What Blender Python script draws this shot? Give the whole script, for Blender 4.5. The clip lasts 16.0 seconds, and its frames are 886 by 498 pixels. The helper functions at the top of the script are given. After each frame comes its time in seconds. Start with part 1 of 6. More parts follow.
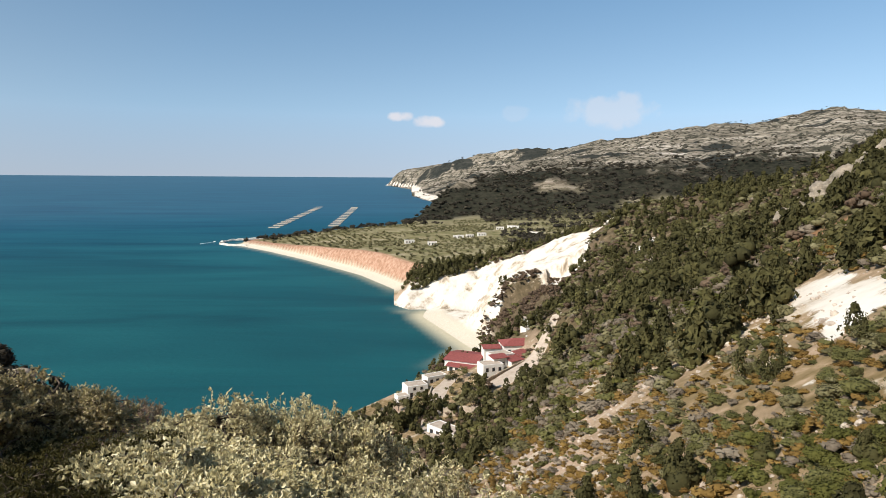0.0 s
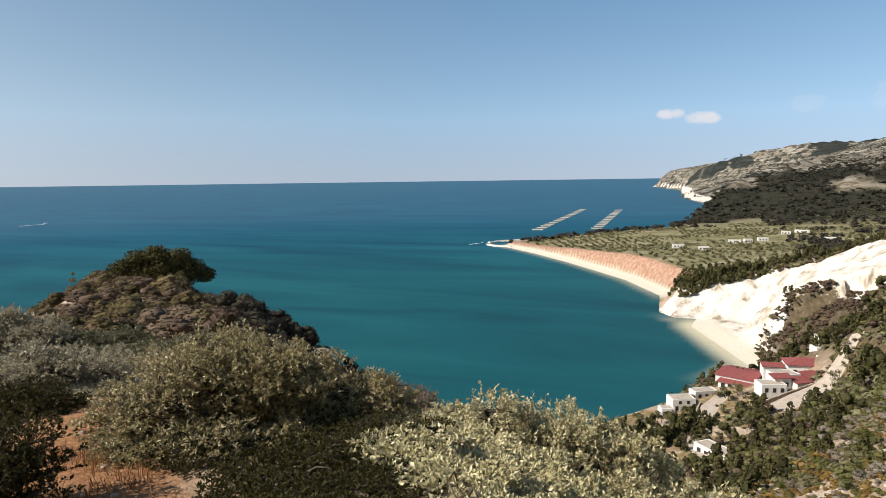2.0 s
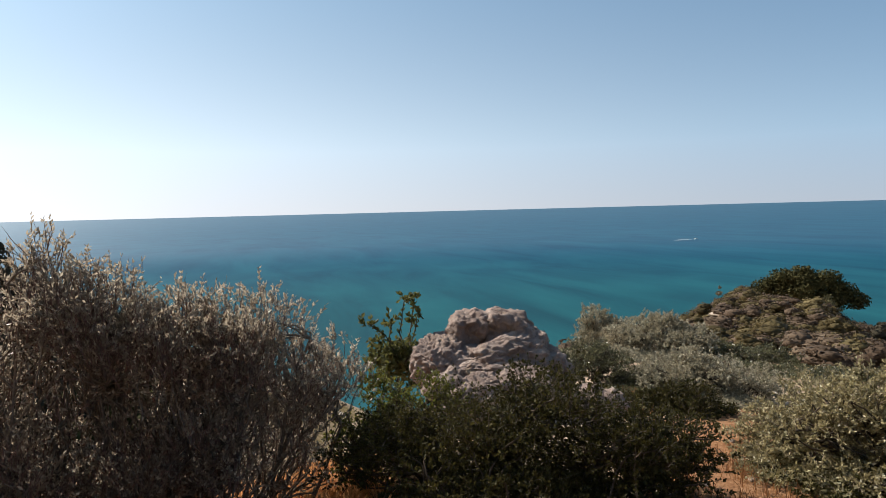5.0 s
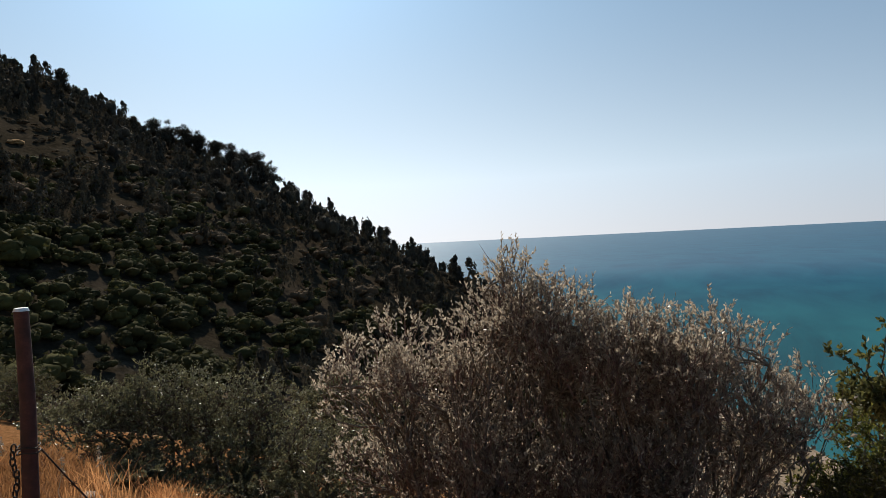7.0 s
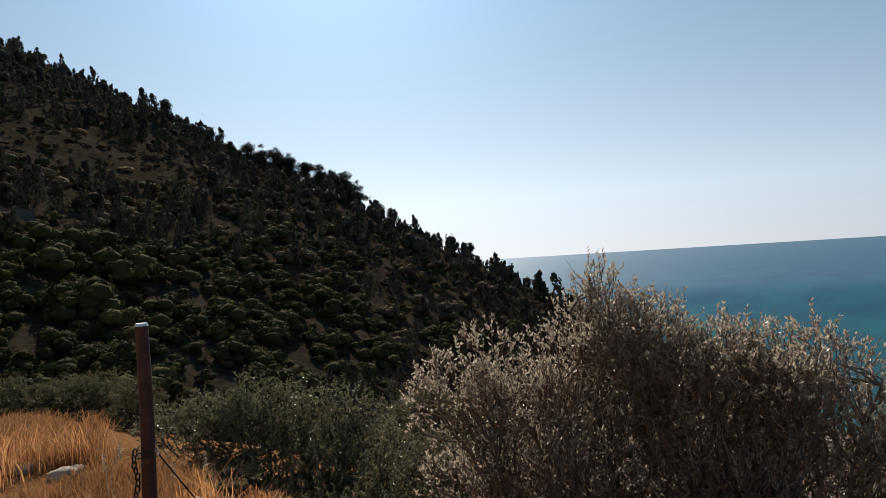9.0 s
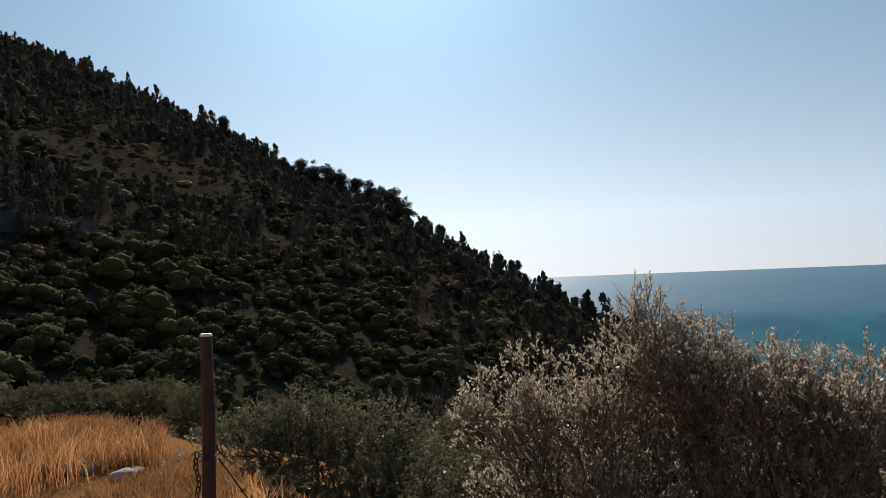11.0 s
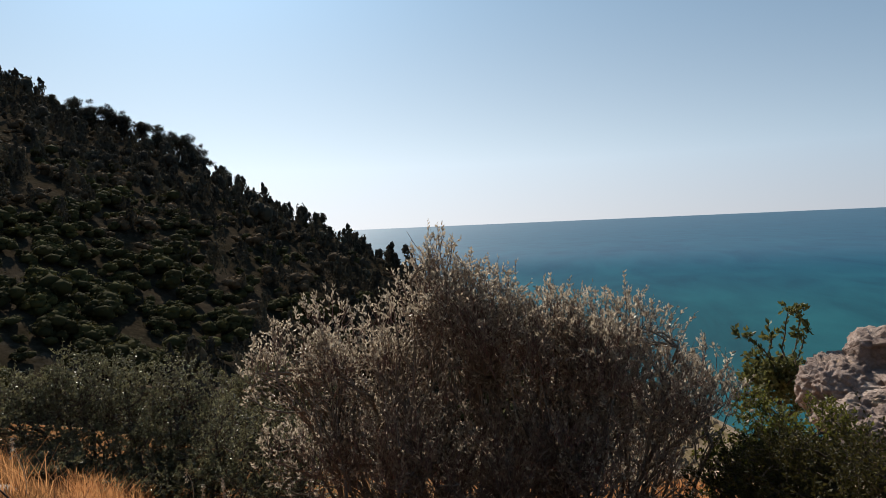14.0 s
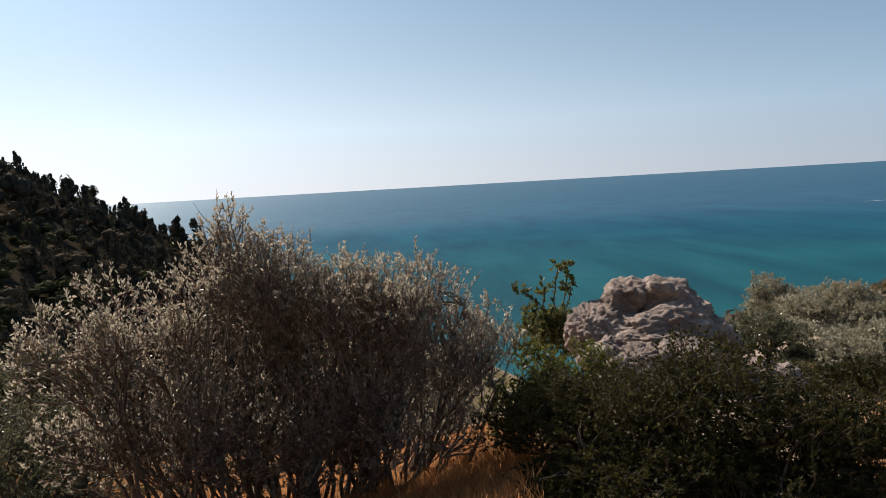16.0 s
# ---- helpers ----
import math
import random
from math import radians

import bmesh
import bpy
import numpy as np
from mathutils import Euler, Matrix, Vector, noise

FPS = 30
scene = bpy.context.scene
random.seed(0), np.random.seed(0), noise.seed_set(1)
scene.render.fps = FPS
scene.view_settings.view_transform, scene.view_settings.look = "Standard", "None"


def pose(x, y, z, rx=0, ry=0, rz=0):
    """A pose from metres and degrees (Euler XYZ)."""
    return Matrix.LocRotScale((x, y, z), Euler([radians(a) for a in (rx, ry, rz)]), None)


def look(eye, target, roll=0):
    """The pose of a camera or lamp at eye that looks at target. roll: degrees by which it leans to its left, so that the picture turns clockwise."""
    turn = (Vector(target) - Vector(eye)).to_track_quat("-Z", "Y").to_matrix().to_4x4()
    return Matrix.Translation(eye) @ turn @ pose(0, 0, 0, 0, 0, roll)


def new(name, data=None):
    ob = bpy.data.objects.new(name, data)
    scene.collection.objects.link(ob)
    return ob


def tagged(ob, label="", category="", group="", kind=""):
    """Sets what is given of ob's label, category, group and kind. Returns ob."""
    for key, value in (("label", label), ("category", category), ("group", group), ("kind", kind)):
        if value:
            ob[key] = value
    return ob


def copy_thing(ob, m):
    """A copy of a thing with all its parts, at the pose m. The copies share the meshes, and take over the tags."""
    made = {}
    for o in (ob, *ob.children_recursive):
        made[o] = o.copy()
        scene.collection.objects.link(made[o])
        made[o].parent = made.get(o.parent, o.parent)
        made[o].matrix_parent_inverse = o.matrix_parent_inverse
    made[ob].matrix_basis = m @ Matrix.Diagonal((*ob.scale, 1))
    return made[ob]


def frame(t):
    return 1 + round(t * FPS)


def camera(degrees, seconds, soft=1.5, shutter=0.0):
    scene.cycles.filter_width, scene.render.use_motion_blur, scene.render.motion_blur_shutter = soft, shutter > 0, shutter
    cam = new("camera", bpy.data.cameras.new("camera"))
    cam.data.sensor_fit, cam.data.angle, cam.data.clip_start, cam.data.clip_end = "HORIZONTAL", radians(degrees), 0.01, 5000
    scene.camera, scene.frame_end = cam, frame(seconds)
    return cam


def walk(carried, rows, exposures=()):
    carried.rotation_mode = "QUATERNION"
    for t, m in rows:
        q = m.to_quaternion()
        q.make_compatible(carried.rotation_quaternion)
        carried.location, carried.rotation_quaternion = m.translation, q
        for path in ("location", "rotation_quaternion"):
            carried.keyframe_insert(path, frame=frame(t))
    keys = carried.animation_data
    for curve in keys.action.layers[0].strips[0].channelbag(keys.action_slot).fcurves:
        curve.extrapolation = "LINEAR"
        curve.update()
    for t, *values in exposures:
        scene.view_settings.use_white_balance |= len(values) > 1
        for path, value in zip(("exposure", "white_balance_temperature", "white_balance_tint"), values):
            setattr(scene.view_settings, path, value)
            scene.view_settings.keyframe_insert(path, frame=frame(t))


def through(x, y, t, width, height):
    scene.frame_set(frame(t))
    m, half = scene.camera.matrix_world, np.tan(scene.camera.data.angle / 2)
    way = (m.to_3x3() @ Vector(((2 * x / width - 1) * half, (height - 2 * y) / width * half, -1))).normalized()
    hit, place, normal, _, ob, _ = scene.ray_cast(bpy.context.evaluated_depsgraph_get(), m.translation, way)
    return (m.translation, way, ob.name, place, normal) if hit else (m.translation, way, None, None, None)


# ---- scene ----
# camera: a phone held at eye height on a lookout 72 m above the sea, turned from the bay to the pine slope and half back
EYE = 72.0
cam = camera(67.54, 16.0, soft=0.8)
PATH = [
    (0.0, pose(-0.004, -0.000, 72.000, 83.858, -0.370, -0.000)),
    (0.5, pose(-0.007, -0.036, 71.991, 83.584, 0.248, 1.501)),
    (1.0, pose(-0.029, 0.062, 72.001, 82.751, 0.315, 1.687)),
    (1.5, pose(-0.043, 0.068, 71.984, 84.815, 0.112, 10.711)),
    (2.0, pose(-0.084, 0.108, 71.967, 84.150, 0.770, 22.405)),
    (2.5, pose(-0.068, 0.096, 71.980, 84.402, 1.360, 29.596)),
    (3.0, pose(-0.077, 0.074, 71.989, 87.269, 1.629, 36.268)),
    (3.5, pose(-0.117, 0.064, 71.973, 87.116, 2.480, 48.314)),
    (4.0, pose(-0.079, 0.039, 71.993, 86.343, 3.057, 56.875)),
    (4.5, pose(-0.093, 0.006, 71.988, 85.860, 1.863, 64.724)),
    (5.0, pose(-0.079, -0.036, 72.003, 86.717, 1.447, 74.311)),
    (5.2, pose(-0.121, -0.061, 72.003, 88.290, 0.894, 78.961)),
    (7.3, pose(-0.216, -0.148, 72.005, 90.142, 2.957, 112.161)),
    (7.5, pose(-0.191, -0.135, 72.008, 91.178, 2.657, 112.284)),
    (8.0, pose(-0.155, -0.117, 72.006, 91.734, 1.429, 111.841)),
    (8.5, pose(-0.132, -0.091, 72.021, 92.125, 2.760, 115.402)),
    (9.0, pose(-0.159, -0.140, 72.009, 91.146, 3.438, 117.559)),
    (9.5, pose(-0.053, -0.099, 72.021, 92.885, 2.803, 123.478)),
    (12.0, pose(-0.081, -0.088, 72.023, 92.936, 2.531, 119.648)),
    (12.5, pose(-0.111, -0.111, 72.045, 93.009, 2.836, 118.732)),
    (13.0, pose(-0.165, -0.163, 72.008, 92.656, 1.833, 117.184)),
    (13.5, pose(-0.146, -0.091, 72.006, 91.495, 1.992, 113.994)),
    (14.0, pose(-0.160, -0.058, 72.005, 88.019, 2.469, 104.880)),
    (14.5, pose(-0.123, -0.042, 72.017, 87.416, 2.416, 97.685)),
    (15.0, pose(-0.166, -0.021, 72.009, 87.635, 1.428, 91.304)),
    (15.5, pose(-0.104, -0.058, 71.979, 83.829, 2.671, 90.431)),
    (16.0, pose(-0.080, -0.029, 71.996, 84.565, 3.251, 87.409)),
]
walk(cam, PATH, exposures=[(0.0, 0.42), (2.0, 0.42), (3.0, 0.50), (3.5, 0.82), (4.5, 0.60), (5.2, 0.42), (8.0, 0.16), (13.5, 0.16), (14.5, 0.12), (15.0, 0.08), (15.5, 0.28), (16.0, 0.28)])


# ---- daylight ----
SUN_AZ, SUN_EL = 126.0, 39.0          # degrees, to the left of the first view, above the horizon
world = bpy.data.worlds.new("sky")
scene.world = world
world.use_nodes = True
wn, wl = world.node_tree.nodes, world.node_tree.links
wn.clear()
sky = wn.new("ShaderNodeTexSky")
sky.sky_type, sky.sun_disc = "NISHITA", False
sky.sun_elevation, sky.sun_rotation = radians(SUN_EL), radians(-SUN_AZ)
sky.altitude, sky.air_density, sky.dust_density, sky.ozone_density = 70, 1.0, 0.7, 2.0
sky_bg = wn.new("ShaderNodeBackground")
sky_bg.inputs["Strength"].default_value = 0.086


def cloud(az, el, wide, high, amount):
    """A fair-weather cloud in the sky: a mask round one direction, torn by noise."""
    a, e = radians(az), radians(el)
    d = Vector((-math.sin(a) * math.cos(e), math.cos(a) * math.cos(e), math.sin(e)))
    right = Vector((math.cos(a), math.sin(a), 0))
    up = right.cross(d)
    coord = wn.new("ShaderNodeTexCoord")
    noise_tex = wn.new("ShaderNodeTexNoise")
    noise_tex.inputs["Scale"].default_value, noise_tex.inputs["Detail"].default_value = 38, 6
    wl.new(coord.outputs["Generated"], noise_tex.inputs["Vector"])
    terms = []
    for axis, size in ((right, wide), (up, high)):
        dot = wn.new("ShaderNodeVectorMath")
        dot.operation = "DOT_PRODUCT"
        dot.inputs[1].default_value = axis
        wl.new(coord.outputs["Generated"], dot.inputs[0])
        sq = wn.new("ShaderNodeMath")
        sq.operation = "MULTIPLY"
        sc = wn.new("ShaderNodeMath")
        sc.operation, sc.inputs[1].default_value = "SUBTRACT", d.dot(axis)
        wl.new(dot.outputs["Value"], sc.inputs[0])
        sc2 = wn.new("ShaderNodeMath")
        sc2.operation, sc2.inputs[1].default_value = "DIVIDE", math.sin(radians(size))
        wl.new(sc.outputs[0], sc2.inputs[0])
        wl.new(sc2.outputs[0], sq.inputs[0])
        wl.new(sc2.outputs[0], sq.inputs[1])
        terms.append(sq)
    front = wn.new("ShaderNodeVectorMath")
    front.operation, front.inputs[1].default_value = "DOT_PRODUCT", d
    wl.new(coord.outputs["Generated"], front.inputs[0])
    ahead = wn.new("ShaderNodeMath")
    ahead.operation, ahead.inputs[1].default_value = "GREATER_THAN", 0.5
    wl.new(front.outputs["Value"], ahead.inputs[0])
    add = wn.new("ShaderNodeMath")
    add.operation = "ADD"
    wl.new(terms[0].outputs[0], add.inputs[0])
    wl.new(terms[1].outputs[0], add.inputs[1])
    tear = wn.new("ShaderNodeMath")
    tear.operation, tear.inputs[1].default_value, tear.inputs[2].default_value = "MULTIPLY_ADD", 2.6, -1.3
    wl.new(noise_tex.outputs["Fac"], tear.inputs[0])
    total = wn.new("ShaderNodeMath")
    total.operation = "ADD"
    wl.new(add.outputs[0], total.inputs[0])
    wl.new(tear.outputs[0], total.inputs[1])
    ramp = wn.new("ShaderNodeMapRange")
    ramp.interpolation_type = "SMOOTHSTEP"
    ramp.inputs["From Min"].default_value, ramp.inputs["From Max"].default_value = 0.25, 1.15
    ramp.inputs["To Min"].default_value, ramp.inputs["To Max"].default_value = amount, 0.0
    wl.new(total.outputs[0], ramp.inputs["Value"])
    masked = wn.new("ShaderNodeMath")
    masked.operation = "MULTIPLY"
    wl.new(ramp.outputs["Result"], masked.inputs[0])
    wl.new(ahead.outputs[0], masked.inputs[1])
    return masked


cloud_bg = wn.new("ShaderNodeBackground")
cloud_bg.inputs["Color"].default_value = (0.93, 0.93, 1.0, 1)
cloud_bg.inputs["Strength"].default_value = 0.62
last = sky_bg
for args in ((3.6, 5.1, 1.1, 0.5, 0.9), (1.1, 4.75, 1.6, 0.55, 0.9), (-13.9, 5.6, 3.7, 1.5, 0.45), (-6.2, 5.4, 1.2, 0.7, 0.15)):
    mix = wn.new("ShaderNodeMixShader")
    wl.new(cloud(*args).outputs[0], mix.inputs["Fac"])
    wl.new(last.outputs[0], mix.inputs[1])
    wl.new(cloud_bg.outputs[0], mix.inputs[2])
    last = mix
out = wn.new("ShaderNodeOutputWorld")
# the sky's brightness, tinted from hazy horizon to blue above; paler on the sun's side, deeper blue away from it
sky_dir, sky_xyz, grey_sky = wn.new("ShaderNodeTexCoord"), wn.new("ShaderNodeSeparateXYZ"), wn.new("ShaderNodeRGBToBW")
wl.new(sky_dir.outputs["Generated"], sky_xyz.inputs[0])
# no dark band at the very horizon: the sky is read a little above it
lifted, level = wn.new("ShaderNodeMath"), wn.new("ShaderNodeCombineXYZ")
lifted.operation, lifted.inputs[1].default_value = "MAXIMUM", 0.09
wl.new(sky_xyz.outputs["Z"], lifted.inputs[0])
wl.new(sky_xyz.outputs["X"], level.inputs["X"])
wl.new(sky_xyz.outputs["Y"], level.inputs["Y"])
wl.new(lifted.outputs[0], level.inputs["Z"])
wl.new(level.outputs[0], sky.inputs["Vector"])
wl.new(sky.outputs["Color"], grey_sky.inputs[0])
sun_side, glare = wn.new("ShaderNodeVectorMath"), wn.new("ShaderNodeMapRange")
sun_side.operation = "DOT_PRODUCT"
sun_side.inputs[1].default_value = (-math.sin(radians(SUN_AZ)) * math.cos(radians(SUN_EL)), math.cos(radians(SUN_AZ)) * math.cos(radians(SUN_EL)), math.sin(radians(SUN_EL)))
wl.new(sky_dir.outputs["Generated"], sun_side.inputs[0])
for key, val in (("From Min", -0.1), ("From Max", 0.97)):
    glare.inputs[key].default_value = val
wl.new(sun_side.outputs["Value"], glare.inputs["Value"])
tints = []
for stops in (((0.0, (0.84, 1.0, 1.20)), (0.10, (0.66, 1.02, 1.40)), (0.30, (0.56, 1.10, 1.85)), (0.8, (0.42, 1.1, 2.1))),
              ((0.0, (0.97, 0.96, 0.96)), (0.12, (0.87, 1.0, 1.10)), (0.35, (0.71, 1.04, 1.41)), (0.8, (0.65, 1.02, 1.44)))):
    ramp_node = wn.new("ShaderNodeValToRGB")
    while len(ramp_node.color_ramp.elements) < len(stops):
        ramp_node.color_ramp.elements.new(0.5)
    for el_, (place, tone) in zip(ramp_node.color_ramp.elements, stops):
        el_.position, el_.color = place, (*tone, 1)
    wl.new(sky_xyz.outputs["Z"], ramp_node.inputs["Fac"])
    tints.append(ramp_node)
tint, sky_tone = wn.new("ShaderNodeMix"), wn.new("ShaderNodeMix")
tint.data_type = sky_tone.data_type = "RGBA"
sky_tone.blend_type, sky_tone.inputs[0].default_value = "MULTIPLY", 1.0
wl.new(glare.outputs["Result"], tint.inputs[0])
wl.new(tints[0].outputs["Color"], tint.inputs[6])
wl.new(tints[1].outputs["Color"], tint.inputs[7])
wl.new(grey_sky.outputs[0], sky_tone.inputs[6])
wl.new(tint.outputs[2], sky_tone.inputs[7])
wl.new(sky_tone.outputs[2], sky_bg.inputs["Color"])
wl.new(last.outputs[0], out.inputs["Surface"])

sun_data = bpy.data.lights.new("sun", "SUN")
sun_data.energy, sun_data.angle, sun_data.color = 5.0, radians(0.53), (1.0, 0.91, 0.78)
sun = new("sun", sun_data)
_a, _e = radians(SUN_AZ), radians(SUN_EL)
SUN_DIR = Vector((-math.sin(_a) * math.cos(_e), math.cos(_a) * math.cos(_e), math.sin(_e)))
sun.matrix_world = look((0, 0, 300), Vector((0, 0, 300)) - SUN_DIR)

# ---- materials ----
class Nodes:
    """Short hand for building a node material."""

    def __init__(self, name):
        self.mat = bpy.data.materials.new(name)
        self.mat.use_nodes = True
        self.n, self.l = self.mat.node_tree.nodes, self.mat.node_tree.links
        self.bsdf = self.n["Principled BSDF"]
        self.out = self.n["Material Output"]

    def put(self, socket, value):
        if isinstance(value, bpy.types.NodeSocket):
            self.l.new(value, socket)
        elif isinstance(value, (tuple, list)) and len(value) == 3 and socket.type == "RGBA":
            socket.default_value = (*value, 1)
        else:
            socket.default_value = value

    def position(self):
        return self.n.new("ShaderNodeNewGeometry").outputs["Position"]

    def object_coords(self):
        return self.n.new("ShaderNodeTexCoord").outputs["Object"]

    def noise(self, scale, detail=4, rough=0.55, vector=None, distortion=0.0):
        t = self.n.new("ShaderNodeTexNoise")
        t.inputs["Scale"].default_value, t.inputs["Detail"].default_value = scale, detail
        t.inputs["Roughness"].default_value, t.inputs["Distortion"].default_value = rough, distortion
        self.put(t.inputs["Vector"], vector or self.position())
        return t.outputs["Fac"]

    def voronoi(self, scale, vector=None, feature="F1"):
        t = self.n.new("ShaderNodeTexVoronoi")
        t.feature = feature
        t.inputs["Scale"].default_value = scale
        self.put(t.inputs["Vector"], vector or self.position())
        return t.outputs["Distance"]

    def attr(self, name):
        a = self.n.new("ShaderNodeAttribute")
        a.attribute_name = name
        return a.outputs["Fac"]

    def island(self):
        return self.n.new("ShaderNodeNewGeometry").outputs["Random Per Island"]

    def object_random(self):
        return self.n.new("ShaderNodeObjectInfo").outputs["Random"]

    def math(self, op, a, b=0.0, c=0.0):
        m = self.n.new("ShaderNodeMath")
        m.operation = op
        for i, v in enumerate((a, b, c)):
            self.put(m.inputs[i], v)
        return m.outputs[0]

    def span(self, v, a, b, lo=0.0, hi=1.0):
        m = self.n.new("ShaderNodeMapRange")
        m.interpolation_type = "SMOOTHSTEP"
        for k, x in (("Value", v), ("From Min", a), ("From Max", b), ("To Min", lo), ("To Max", hi)):
            self.put(m.inputs[k], x)
        return m.outputs["Result"]

    def mix(self, fac, a, b, how="MIX"):
        m = self.n.new("ShaderNodeMix")
        m.data_type, m.blend_type = "RGBA", how
        self.put(m.inputs[0], fac)
        self.put(m.inputs[6], a)
        self.put(m.inputs[7], b)
        return m.outputs[2]

    def ramp(self, fac, *stops):
        r = self.n.new("ShaderNodeValToRGB")
        while len(r.color_ramp.elements) < len(stops):
            r.color_ramp.elements.new(0.5)
        for el, (p, c) in zip(r.color_ramp.elements, stops):
            el.position, el.color = p, (*c, 1)
        self.put(r.inputs["Fac"], fac)
        return r.outputs["Color"]

    def bump(self, height, strength=0.5, distance=0.02, normal=None):
        b = self.n.new("ShaderNodeBump")
        b.inputs["Strength"].default_value, b.inputs["Distance"].default_value = strength, distance
        self.put(b.inputs["Height"], height)
        if normal:
            self.put(b.inputs["Normal"], normal)
        return b.outputs["Normal"]

    def done(self, color, rough=0.8, metal=0.0, normal=None, spec=0.5):
        self.put(self.bsdf.inputs["Base Color"], color)
        self.put(self.bsdf.inputs["Roughness"], rough)
        self.put(self.bsdf.inputs["Metallic"], metal)
        self.put(self.bsdf.inputs["Specular IOR Level"], spec)
        if normal:
            self.put(self.bsdf.inputs["Normal"], normal)
        return self.mat


def foliage(name, dark, mid, light, through=0.3, rough=0.55, patch=0.25, gloss=0.35, middle=0.55, plants=False):
    """Leaves: every leaf its own tone, patches of tone over the plant, some light passing through."""
    m = Nodes(name)
    pick = m.island()
    if plants:
        own = m.math("FRACT", m.math("ADD", m.attr("tone"), m.object_random()))
        pick = m.math("MULTIPLY_ADD", own, 0.62, m.math("MULTIPLY", pick, 0.38))
    tone = m.ramp(pick, (0.0, dark), (middle, mid), (1.0, light))
    patchy = m.span(m.noise(patch, 3), 0.35, 0.68)
    tone = m.mix(m.math("MULTIPLY", patchy, 0.55), tone, mid)
    tone = m.mix(m.math("MULTIPLY", m.span(m.noise(patch * 4.3, 2), 0.45, 0.7), 0.35), tone, dark)
    m.done(tone, rough, normal=m.bump(m.noise(4.5, 4, 0.65), 0.5, 0.12) if plants else None, spec=gloss)
    tr = m.n.new("ShaderNodeBsdfTranslucent")
    m.put(tr.inputs["Color"], m.mix(0.5, tone, light))
    mx = m.n.new("ShaderNodeMixShader")
    mx.inputs[0].default_value = through
    m.l.new(m.bsdf.outputs[0], mx.inputs[1])
    m.l.new(tr.outputs[0], mx.inputs[2])
    m.l.new(mx.outputs[0], m.out.inputs["Surface"])
    return m.mat


def bark(name, a, b):
    m = Nodes(name)
    n1 = m.noise(60, 5)
    return m.done(m.ramp(n1, (0.3, a), (0.7, b)), 0.85, normal=m.bump(n1, 0.4, 0.004), spec=0.2)


